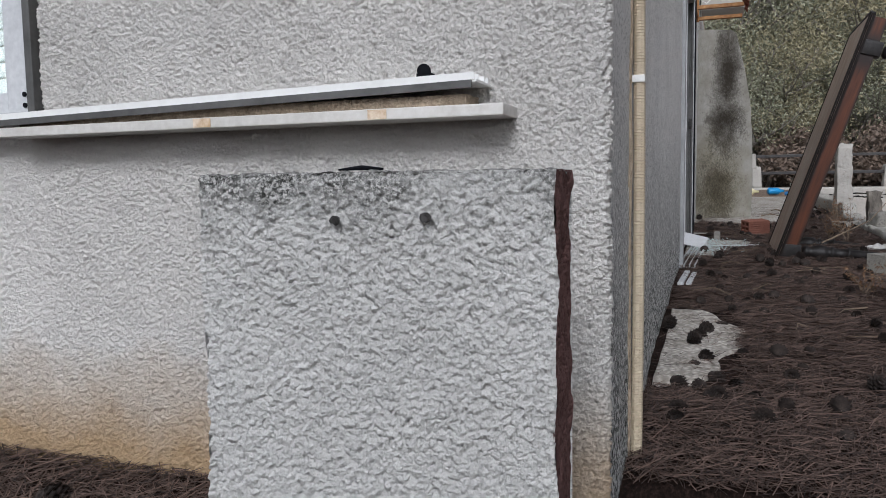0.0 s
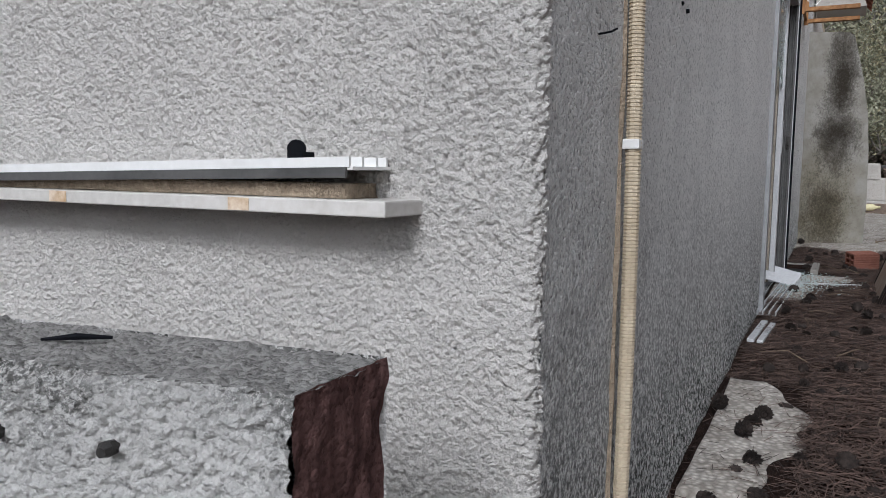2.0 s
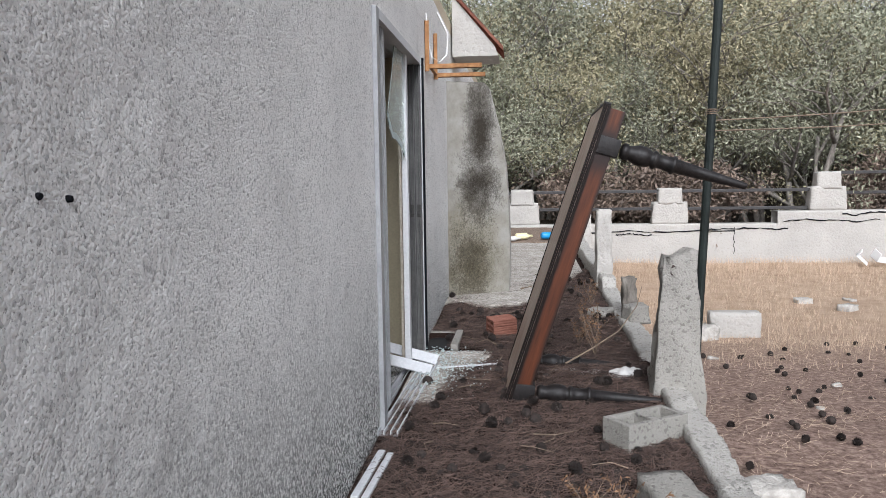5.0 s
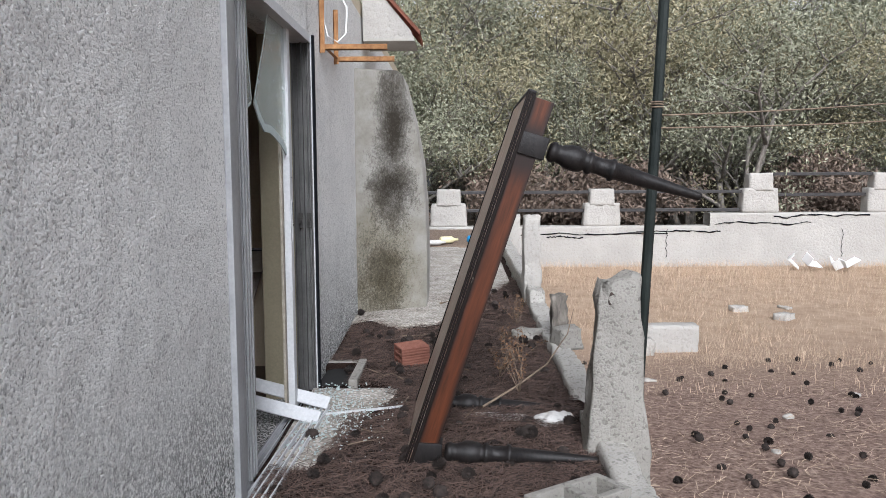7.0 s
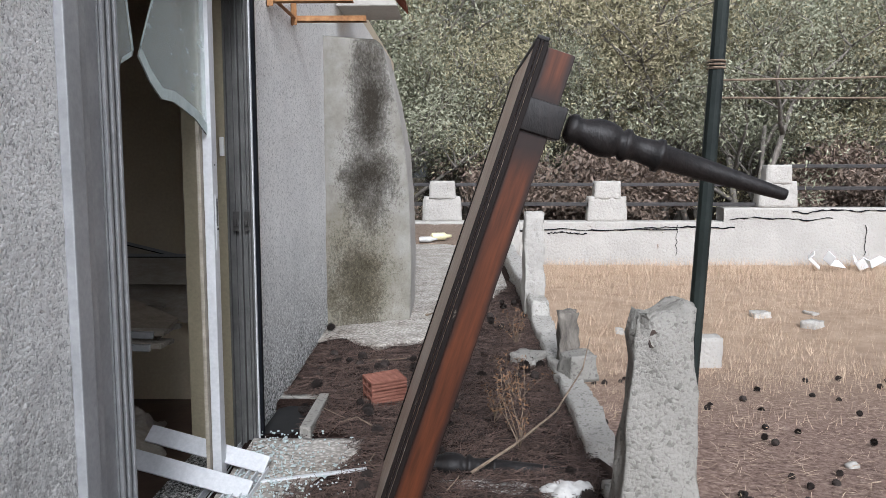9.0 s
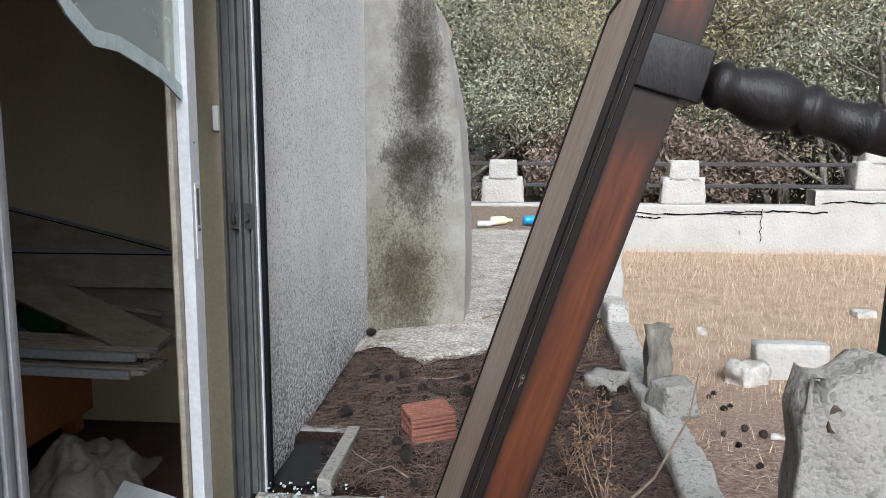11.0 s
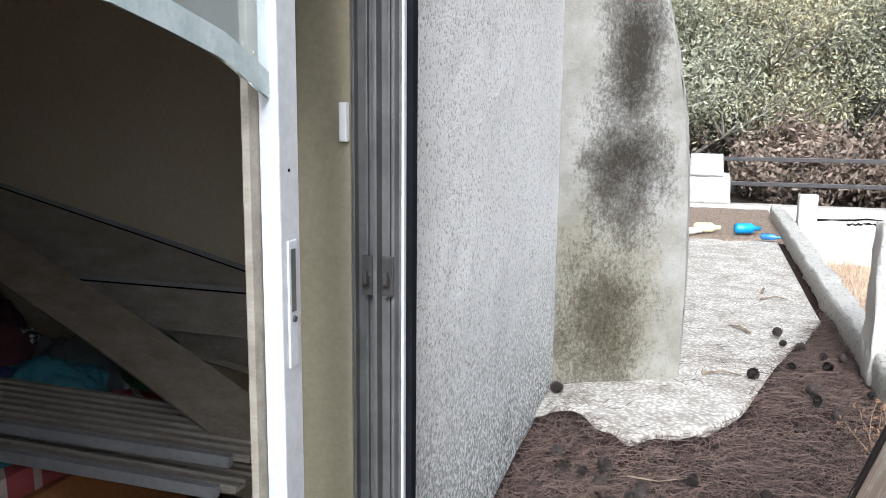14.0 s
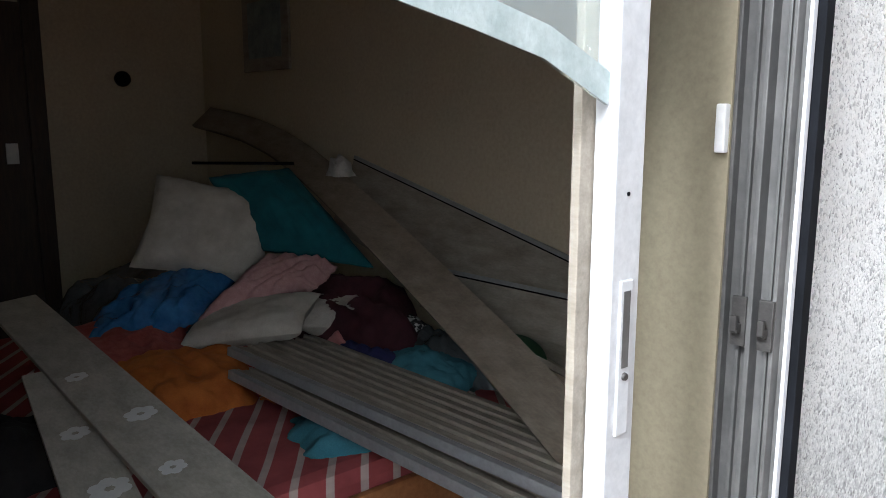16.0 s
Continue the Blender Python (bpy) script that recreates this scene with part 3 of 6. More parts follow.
tagged(grid_mesh("pavement", lambda u, v: (0.03 + (0.12 + 0.34 * math.sin(math.pi * v) * (0.7 + 0.6 * noise.noise((v * 5, 3, 0)))) * u, 1.15 + 1.3 * v,
       ground_z(0.3, 1.15 + 1.3 * v) + (0.02 if 0.04 < v < 0.96 and 0 < u < 0.95 else -0.05) + 0.004 * noise.noise((u * 9, v * 9, 5))), 24, 40, M["aggregate"]),
       "bare patch of pale concrete showing through pine litter", "pavement", kind="structure")


M["soil"] = grainy("dry_tan_soil_with_litter", (0.10, 0.07, 0.052), (0.33, 0.245, 0.18), 26, 1.0, 90, 0.8, depth=0.02)
tagged(grid_mesh("ground", lambda u, v: (0.01 + 1.56 * u, 12.55 + 0.3 * noise.noise((u * 4, 1, 1)) * (1 - v) + 2.9 * v, ground_z(0.5, 12.55 + 2.9 * v) + 0.028 + 0.012 * noise.noise((u * 9, v * 9, 3)) - (0.08 if v < 0.02 else 0)), 30, 40, M["soil"]),
       "dry tan soil and litter at the end of the path", "ground", kind="structure")


# ---- house ----
WALL_T = 0.27
X_BACK, Y_ROOM = -4.08, 6.3
TOP = 2.85
Y_END = 14.2

# gable wall with its window opening, roughcast outside
WIN_R, WIN_L, WIN_B, WIN_T = -1.515, -2.9, 0.845, 2.1


def gable():
    bm = boxes((X_BACK - 0.2, WIN_L, 0.012, WALL_T, -0.4, TOP), (WIN_L, WIN_R, 0.012, WALL_T, -0.4, WIN_B), (WIN_L, WIN_R, 0.012, WALL_T, WIN_T, TOP), (WIN_R, -WALL_T, 0.012, WALL_T, -0.4, TOP))
    w = tagged(part("wall_south", bm, M["gable"]), "white roughcast gable wall with brown stained foot", "wall", kind="structure")
    # thrown render, turning the rounded corner on to the side wall
    x0, r = WIN_R, 0.02

    def skin(u, v):
        s = u * 1.562
        z = -0.25 + 1.85 * min(v / 0.96, 1.0) + 0.55 * max(0.0, (v - 0.96) / 0.04)
        flat = -x0 - r + 0.035
        b = roughcast(s, z)
        if s < flat:
            return (x0 + s, -b, z)
        a = min((s - flat) / (r * math.pi / 2), 1) * math.pi / 2
        return (0.035 - r + (r + b) * math.sin(a), r - (r + b) * math.cos(a) + max(0.0, s - flat - r * math.pi / 2), z)

    grid_mesh("render_coat", skin, 520, 600, M["gable"], w)

    def skin_low(u, v):
        s, z = u * 1.6, -0.3 + v * (WIN_B + 0.3)
        return (x0 - 1.6 + s, -roughcast(s - 1.6, z), z)

    grid_mesh("render_coat", skin_low, 380, 270, M["gable"], w)
    return w


gable()

# side wall: in front of the sliding door, and beyond it
D0, D1, D_T = 3.90, 5.50, 2.2
tagged(part("wall_east", boxes((-WALL_T, 0.0, 0.10, D0, -0.4, TOP), (-WALL_T, 0.0, D0, D1, D_T, TOP), (-WALL_T, 0.0, D0, D1, -0.4, 0.03), (-WALL_T, 0.0, D1, Y_END, -0.4, TOP)), M["side"]),
       "grey speckled cement rendered side wall, mouldy at its foot", "wall", kind="structure")


def side_skin(y0, y1):
    def fn(u, v):
        y, z = y0 + (y1 - y0) * u, -0.3 + 2.9 * v
        return (0.004 + 0.033 * max(0.0, 1 - y / 1.6) + 0.003 * noise.noise((y * 7, z * 7, 9)) + 0.002 * noise.noise((y * 45, z * 45, 4)), y, z)
    return fn


w_e = bpy.data.objects["wall_east"]
grid_mesh("render_coat", side_skin(0.018, D0 - 0.005), 380, 300, M["side"], w_e)
grid_mesh("render_coat", side_skin(D1 + 0.03, 7.75), 190, 240, M["side"], w_e)

tagged(part("wall_north", boxes((X_BACK, -WALL_T, Y_ROOM, Y_ROOM + 0.15, 0.0, TOP)), M["room_wall"]), "dull ochre painted wall of the wrecked bedroom", "wall", kind="structure")
tagged(part("wall_west", boxes((X_BACK - 0.2, X_BACK, WALL_T, Y_END, -0.4, TOP)), M["room_wall"]), "dull ochre painted bedroom back wall", "wall", kind="structure")
tagged(part("wall_inner", boxes((X_BACK, -WALL_T, 1.9, 2.05, 0.0, TOP)), M["room_wall"]), "ochre painted partition wall", "wall", kind="structure")
tagged(part("wall_end", boxes((X_BACK - 0.2, 0, Y_END - 0.2, Y_END, -0.4, TOP)), M["whitewash"]), "white rendered end wall of the house", "wall", kind="structure")
tagged(part("floor", boxes((X_BACK, -WALL_T, WALL_T, Y_END - 0.2, -0.1, 0.02)), M["floor_in"]), "dark dusty bedroom floor", "floor", kind="structure")
tagged(part("ceiling", boxes((X_BACK - 0.2, 0.0, 0.0, Y_END, TOP, TOP + 0.12)), M["room_wall"]), "plain painted ceiling slab", "ceiling", kind="structure")
tagged(part("door_reveal", boxes((-WALL_T - 0.01, -0.085, D1 - 0.045, D1 - 0.003, 0.03, D_T)), M["reveal"]), "beige painted plaster reveal of the sliding door", "trim", kind="structure")
tagged(part("door_reveal", boxes((-WALL_T - 0.01, -0.085, D0 + 0.003, D0 + 0.03, 0.03, D_T)), M["reveal"]), "beige painted plaster reveal of the sliding door", "trim", kind="structure")


# window at the gable
def window():
    w = thing("window_1", "white aluminium sliding window with lowered pale blind", "window", kind="structure", at=(WIN_R, 0.0, WIN_B))
    o = -Vector(w.location)
    t = Matrix.Translation(o)
    part("window_frame", boxes((WIN_R - 0.028, WIN_R - 0.002, -0.03, 0.09, WIN_B, WIN_T, ), bevel=0.003, m=t), M["alu_grey"], w, "grey aluminium outer frame")
    part("sash_stile", boxes((WIN_R - 0.11, WIN_R - 0.03, -0.022, 0.03, WIN_B + 0.012, WIN_T), bevel=0.006, m=t), M["aluminium"], w)
    part("sash_rail", boxes((WIN_L, WIN_R - 0.112, -0.016, 0.03, WIN_B + 0.012, WIN_B + 0.075), bevel=0.005, m=t), M["aluminium"], w)
    part("window_sill", boxes((WIN_L, WIN_R, -0.028, 0.1, WIN_B - 0.02, WIN_B + 0.01), bevel=0.003, m=t), M["aluminium"], w)
    pane = part("pane", boxes((WIN_L, WIN_R - 0.112, 0.006, 0.012, WIN_B + 0.07, WIN_T), m=t), M["glass"], w)
    pane.visible_shadow = False
    for k in range(26):
        z = WIN_B + 0.08 + k * 0.046
        part("blind_slat", boxes((WIN_L, WIN_R - 0.115, 0.03, 0.042, z, z + 0.041), bevel=0.005, m=t), M["plastic"], w)
    for k in (0.035, 0.065):
        bm = bmesh.new()
        lathe(bm, [(0, 0.007), (0.004, 0.007)], 10, t @ pose(WIN_R - 0.042, -0.022, WIN_B + k, 90))
        part("bolt_hole", bm, M["black"], w)


window()


def sill():
    """The marble sill with a loose aluminium track lying on it."""
    bm = boxes((-1.56, -0.163, -0.115, 0.02, 0.787, 0.812), bevel=0.003)
    s = part("window_ledge", bm, M["marble"])
    tagged(s, "white marble window ledge with rust stains", "ledge", kind="structure")
    for cx, w in ((-0.93, 0.05), (-0.47, 0.045)):
        part("rust_stain", boxes((cx, cx + w, -0.1162, -0.1155, 0.789, 0.810)), M["stain"], s)
    bm = boxes((-1.5, -0.25, -0.095, 0.0, 0.8125, 0.835))
    bmesh.ops.subdivide_edges(bm, edges=bm.edges[:], cuts=6, use_grid_fill=True)
    lumpy(bm, 0.006, 40)
    tagged(smooth(part("mortar_bed", bm, M["mortar"])), "crumbling brown mortar on the window ledge", "mortar")
    tr = thing("aluminium_track", "loose white aluminium window track lying on the ledge", "track", at=(-1.0, -0.06, 0.84))
    m = Matrix.Translation((0, 0, 0.0)) @ pose(0, 0, 0, 0, -1.3, 0)
    part("track_base", boxes((-1.0, 0.78, -0.055, 0.055, 0.0, 0.005), m=m), M["plastic"], tr)
    for y in (-0.055, -0.02, 0.02, 0.05):
        part("track_rib", boxes((-1.0, 0.775, y - 0.002, y + 0.003, 0.0045, 0.02), m=m), M["plastic"], tr)
    part("track_lip", boxes((-1.0, 0.77, -0.061, -0.0555, -0.012, 0.004), m=m), M["alu_grey"], tr, "dark underside lip")
    for x in (0.655,):
        bm = bmesh.new()
        lathe(bm, [(-0.004, 0.015), (0.004, 0.015)], 16, m @ pose(x, -0.03 + (x - 0.655), 0.035, 90, 0, 25))
        box(bm, x - 0.016, x + 0.016, -0.035, -0.005, 0.015, 0.03, m=m)
        part("roller_bracket", bm, M["black"], tr, "black plastic roller bracket")


sill()


# corrugated conduit up the side wall
def conduit():
    c = thing("conduit", "cream corrugated plastic conduit clipped to the wall", "conduit", at=(0.047, 0.49, -0.2))
    bm = bmesh.new()
    prof = []
    for k in range(345):
        z = k * 0.0075
        prof += [(z, 0.0165), (z + 0.004, 0.0165), (z + 0.0045, 0.0145), (z + 0.007, 0.0145)]
    lathe(bm, prof, 10)
    for v in bm.verts:
        v.co.x += 0.004 * math.sin(v.co.z * 2.1)
        v.co.y += 0.012 * math.sin(v.co.z * 1.7 + 0.6) - 0.006
    part("pipe", bm, M["conduit"], c)
    bm = bmesh.new()
    box(bm, -0.02, 0.019, -0.019, 0.021, 1.107, 1.127, 0.003)
    part("clip", bm, M["plastic"], c, "white plastic wall clip")
    bm = bmesh.new()
    tube(bm, [(-0.02, -0.022, z * 0.1) for z in range(25)], [0.008] * 25, 6)
    lumpy(bm, 0.004, 30)
    part("mortar_seam", bm, M["mortar"], c, "rough brown seam behind the conduit")


conduit()
bm = bmesh.new()
tube(bm, [(0.02, 0.285, 1.104), (0.036, 0.292, 1.106), (0.046, 0.318, 1.113), (0.05, 0.338, 1.121)], [0.002] * 4, 6)
tagged(part("wire_hook", bm, M["black"]), "black bent wire stub in the side wall", "wire")
for y, z, r in ((1.095, 1.316, 0.009), (1.175, 1.310, 0.007)):
    bm = bmesh.new()
    lathe(bm, [(0, r), (0.012, r * 0.6)], 8, pose(0.008, y, z, 0, 90))
    lumpy(bm, 0.004, 120)
    tagged(part("plaster_chip", bm, M["black"]), "small dark chip hole in the render", "chip")


# stub of a roughcast wall in front of the gable
def stub_wall():
    s = thing("stub_wall", "broken stub of white roughcast masonry wall", "stub wall", at=(-0.22, -0.53, -0.2))
    ax = [Vector((-0.505, -0.655, 0)), Vector((0.04, -0.578, 0))]
    base = Vector(s.location)
    dirx = (ax[1] - ax[0]).normalized()
    back = Vector((-0.006, 0.155, 0))
    zt = 0.668

    def pt(u, d, z):
        p = ax[0] + (ax[1] - ax[0]) * u + back * d
        return Vector((p.x, p.y, z)) - base

    def face(u, v):
        z = -0.2 + (zt + 0.2) * v
        b = roughcast(u * 0.55 + 4, z, 72)
        p = pt(u + 0.014 * noise.noise((z * 9, u * 2, 0)) * (abs(u - 0.5) * 2) ** 6, 0, z)
        k = max(0, (v - 0.98) / 0.02) ** 2 * 0.006
        return p - back.normalized() * (b - k)

    grid_mesh("front_face", face, 230, 350, M["slab"], s)

    def top(u, v):
        p = pt(u, v, zt - 0.002 + 0.008 * noise.noise((u * 12, v * 4, 5)) + 0.004 * noise.noise((u * 60, v * 20, 2)))
        return p

    grid_mesh("top_face", top, 160, 40, M["weathered"], s, "weathered grey top with a crack")

    def side(u, v):
        z = -0.2 + (zt + 0.2) * v
        p = pt(1.0, u, z)
        return p + dirx * (0.006 * fbm(z * 16, u * 5, 3) + 0.005 * noise.noise((z * 5, u, 1)) - 0.002)

    grid_mesh("broken_end", side, 40, 160, M["broken"], s, "broken end showing dark red masonry")
    grid_mesh("left_end", lambda u, v: pt(0.0, 1 - u, -0.2 + (zt + 0.2) * v) - dirx * 0.006 * fbm(v * 9, u, 2), 14, 60, M["slab"], s)
    grid_mesh("back_face", lambda u, v: pt(1 - u, 1.0, -0.2 + (zt + 0.2) * v), 12, 12, M["slab"], s)
    for u, z in ((0.405, 0.597), (0.66, 0.600)):
        bm = bmesh.new()
        lathe(bm, [(0, 0.006), (0.016, 0.008), (0.022, 0.005)], 10, Matrix.Translation(pt(u, 0, z)) @ pose(0, 0, 0, 90, 0, 8))
        lumpy(bm, 0.004, 90, u)
        part("anchor_stub", bm, M["latch"], s, "dark rusted anchor stub")
    bm = bmesh.new()
    tube(bm, [pt(0.36, 0.4, zt + 0.005), pt(0.42, 0.5, zt + 0.008), pt(0.47, 0.62, zt + 0.006)], [0.002, 0.003, 0.0015], 6)
    lumpy(bm, 0.002, 70)
    part("crack", bm, M["black"], s)


stub_wall()


# ---- sliding door ----
def door():
    d = thing("door_1", "white aluminium sliding glass door with broken pane, half open", "sliding door", kind="structure", at=(0, D0, 0.03))
    t = Matrix.Translation(-Vector(d.location))
    # near jamb: three ribs of the outer frame
    part("near_jamb", boxes((-0.085, 0.018, D0 + 0.0, D0 + 0.02, 0.03, D_T), m=t), M["alu_dull"], d)
    for x0, x1, y1 in ((-0.085, -0.07, 0.05), (-0.04, -0.03, 0.05), (0.005, 0.018, 0.055)):
        part("jamb_rib", boxes((x0, x1, D0 + 0.018, D0 + y1, 0.03, D_T), bevel=0.002, m=t), M["alu_dull"], d)
    part("jamb_cover", boxes((0.004, 0.03, D0 - 0.075, D0 + 0.0, 0.03, D_T), bevel=0.004, m=t), M["alu_dull"], d)
    # far jamb: two deep channels between ribs
    part("far_jamb", boxes((-0.085, 0.03, D1 - 0.02, D1 - 0.002, 0.03, D_T), m=t), M["alu_grey"], d)
    for x0, x1, y0 in ((-0.085, -0.077, 0.04), (-0.058, -0.050, 0.03), (-0.030, -0.020, 0.05), (-0.004, 0.003, 0.03), (0.012, 0.02, 0.045)):
        part("jamb_rib", boxes((x0, x1, D1 - y0, D1 - 0.018, 0.03, D_T), bevel=0.002, m=t), M["alu_grey"], d)
    part("jamb_edge", boxes((0.0265, 0.033, D1 - 0.022, D1 - 0.004, 0.03, D_T), bevel=0.003, m=t), M["aluminium"], d, "white outer edge of the frame")
    # black strip paints the dark gap between frame and wall
    part("seal", boxes((0.005, 0.046, D1 - 0.001, D1 + 0.03, 0.0, D_T), bevel=0.003, m=t), M["black"], d, "black strip for the dark gap beside the frame")
    part("head", boxes((-0.085, 0.03, D0, D1, D_T - 0.05, D_T - 0.002), m=t), M["aluminium"], d)
    part("bottom_track", boxes((-0.085, 0.03, D0, D1, 0.03, 0.045), m=t), M["alu_dull"], d)
    for x in (-0.06, -0.02, 0.02):
        part("track_rib", boxes((x, x + 0.004, D0, D1, 0.044, 0.068), m=t), M["aluminium"], d)
    for x in (-0.043, 0.006):
        k = part("strike_plate", boxes((x - 0.013, x + 0.014, D1 - 0.054, D1 - 0.046, 1.07, 1.16), bevel=0.002, m=t), M["latch"], d, "dark zinc strike plate")
        bm = boxes((x - 0.007, x + 0.007, D1 - 0.068, D1 - 0.05, 1.095, 1.112), (x - 0.004, x + 0.007, D1 - 0.074, D1 - 0.064, 1.1, 1.128), bevel=0.002, m=t)
        part("strike_hook", bm, M["latch"], k)
    part("magnet_contact", boxes((-0.105, -0.086, D1 - 0.062, D1 - 0.045, 1.41, 1.495), bevel=0.003, m=t), M["plastic"], d, "white plastic contact on the reveal")
    # broken leaf
    L0, L1 = 4.085, 5.085
    leaf = part("leaf_stile", boxes((-0.045, -0.008, L1 - 0.064, L1, 0.075, D_T - 0.05), bevel=0.003, m=t), M["aluminium"], d)
    part("leaf_inner_stile", boxes((-0.062, -0.047, L1 - 0.09, L1 - 0.05, 0.075, D_T - 0.05), bevel=0.002, m=t), M["slat"], d)
    part("jamb_panel", boxes((-0.034, -0.012, D0 + 0.056, L0 - 0.002, 0.075, D_T - 0.05), bevel=0.003, m=t), M["alu_dull"], d)
    for yy in (0.0, 0.04, 0.08):
        part("stile_rib", boxes((-0.006, 0.004, L0 + yy, L0 + yy + 0.014, 0.075, D_T - 0.05), bevel=0.002, m=t), M["alu_dull"], d)
    part("leaf_stile", boxes((-0.045, -0.008, L0, L0 + 0.12, 0.075, D_T - 0.05), bevel=0.003, m=t), M["alu_dull"], d)
    h = part("handle_plate", boxes((-0.0085, -0.004, L1 - 0.046, L1 - 0.018, 1.025, 1.25), bevel=0.002, m=t), M["aluminium"], d, "white flush pull plate")
    part("handle_recess", boxes((-0.0045, -0.003, L1 - 0.040, L1 - 0.025, 1.125, 1.235), m=t), M["alu_grey"], h)
    bm = bmesh.new()
    lathe(bm, [(0, 0.006), (0.004, 0.005)], 12, t @ pose(-0.004, L1 - 0.032, 1.112, 0, 90))
    part("keyhole", bm, M["latch"], h)
    bm = bmesh.new()
    lathe(bm, [(0, 0.003), (0.002, 0.003)], 8, t @ pose(-0.0085, L1 - 0.034, 1.369, 0, 90))
    part("screw", bm, M["black"], d)
    # shards left in the leaf: the far one, with its cracked pale edge
    arc = [(4.68, 2.15), (4.57, 1.97), (4.45, 1.80), (4.385, 1.70), (4.47, 1.63), (4.56, 1.585), (4.67, 1.585), (4.77, 1.566), (4.89, 1.54), (5.018, 1.487)]

    def shard(rows, edge, closing):
        bm = bmesh.new()
        f = [bm.verts.new((-0.028, y, z)) for y, z in rows + closing]
        fc = bm.faces.new(f)
        r = bmesh.ops.extrude_face_region(bm, geom=[fc])
        bmesh.ops.translate(bm, vec=(0.005, 0, 0), verts=[g for g in r["geom"] if isinstance(g, bmesh.types.BMVert)])
        bmesh.ops.recalc_face_normals(bm, faces=bm.faces[:])
        bmesh.ops.transform(bm, matrix=t, verts=bm.verts[:])
        g = part("glass_shard", bm, M["glass"], d, "dusty shard of broken pane")
        g.visible_shadow = False
        bm = bmesh.new()
        for (ya, za), (yb, zb) in zip(rows, rows[1:]):
            q = [bm.verts.new(p) for p in ((-0.0225, ya, za), (-0.0225, yb, zb), (-0.0225, yb + 0.012, zb + edge), (-0.0225, ya + 0.012, za + edge))]
            bm.faces.new(q)
        bmesh.ops.transform(bm, matrix=t, verts=bm.verts[:])
        part("fracture_edge", bm, M["glass_edge"], g, "whitened fracture edge")

    shard(arc, 0.038, [(5.018, 2.15)])
    shard([(4.206, 1.58), (4.25, 1.66), (4.336, 1.694), (4.31, 1.80), (4.29, 1.9), (4.28, 2.15)], 0.02, [(4.206, 2.15)])


door()


# ---- buttress, eaves and brackets beyond the door ----
def buttress():
    b = thing("buttress", "grey rendered buttress wall streaked with black mould", "buttress", kind="structure", at=(0, 7.6, 0.1))
    z0 = 0.1
    edge = [(0.0, 0.600), (0.5, 0.612), (1.0, 0.60), (1.4, 0.57), (1.75, 0.51), (2.0, 0.45), (2.16, 0.41), (2.2, 0.36)]

    def outer(z):
        return lerp([(h, w) for h, w in edge], z)

    def fy(x):
        return 7.6 + 0.3 * x / 0.6

    def front(u, v):
        z = 2.2 * v
        return (u * outer(z), fy(u * outer(z)) - 7.6 + 0.006 * fbm(u * 8, z * 8, 1), z)

    o = grid_mesh("front_face", front, 60, 150, M["buttress"], b)

    def end(u, v):
        z = 2.2 * v
        return (outer(z) + 0.006 * fbm(u * 8, z * 8, 4), fy(outer(z)) - 7.6 + u * 0.75, z)

    grid_mesh("outer_face", end, 24, 100, M["whitewash"], b, "white outer edge")
    grid_mesh("cap", lambda u, v: (u * 0.36, fy(u * 0.36) - 7.6 + v * 0.75, 2.2 + 0.004 * noise.noise((u * 9, v * 9, 0))), 12, 20, M["whitewash"], b)
    grid_mesh("back_face", lambda u, v: (outer(2.2 * v) * (1 - u), fy(0.3) - 7.6 + 0.75, 2.2 * v), 12, 30, M["whitewash"], b)


buttress()


def roof():
    r = thing("roof", "red tiled roof edge with white soffit", "roof", kind="structure", at=(0, 8, TOP))
    t = Matrix.Translation(-Vector(r.location))
    bm = bmesh.new()
    pts = [(0.02, 2.62), (0.50, 2.62), (0.46, 2.72), (0.02, 3.25)]
    a = [bm.verts.new((x, 8.15, z)) for x, z in pts]
    c = [bm.verts.new((x, 8.75, z)) for x, z in pts]
    bm.faces.new(a[::-1])
    bm.faces.new(c)
    for k in range(4):
        bm.faces.new((a[k], a[(k + 1) % 4], c[(k + 1) % 4], c[k]))
    bmesh.ops.transform(bm, matrix=t, verts=bm.verts[:])
    part("soffit", bm, M["whitewash"], r)
    for j in range(3):
        y = 8.2 + j * 0.22
        bm = bmesh.new()
        rows = []
        for k in range(9):
            an = math.pi * k / 8
            rows.append((0.1 * math.cos(an), 0.06 * math.sin(an)))
        va = [bm.verts.new((0.55, y + p, 2.66 + q)) for p, q in rows]
        vb = [bm.verts.new((0.0, y + p * 0.85, 3.28 + q)) for p, q in rows]
        for k in range(8):
            bm.faces.new((va[k], va[k + 1], vb[k + 1], vb[k]))
        bmesh.ops.solidify(bm, geom=bm.faces[:], thickness=0.012)
        bmesh.ops.transform(bm, matrix=t, verts=bm.verts[:])
        part("tile", bm, M["tile"], r)


roof()


def bracket(y, z):
    b = thing("wall_bracket", "rusty steel bracket fixed to the house wall", "bracket", "rusty brackets", at=(0.0, y, z))
    part("arm", boxes((0.008, 0.44, -0.003, 0.03, 0.0, 0.004), (0.008, 0.44, -0.003, 0.001, 0.0, 0.035)), M["rust"], b)
    part("upright", boxes((0.006, 0.010, -0.018, 0.018, -0.02, 0.36), (0.006, 0.04, -0.018, -0.014, -0.02, 0.36)), M["rust"], b)
    return b


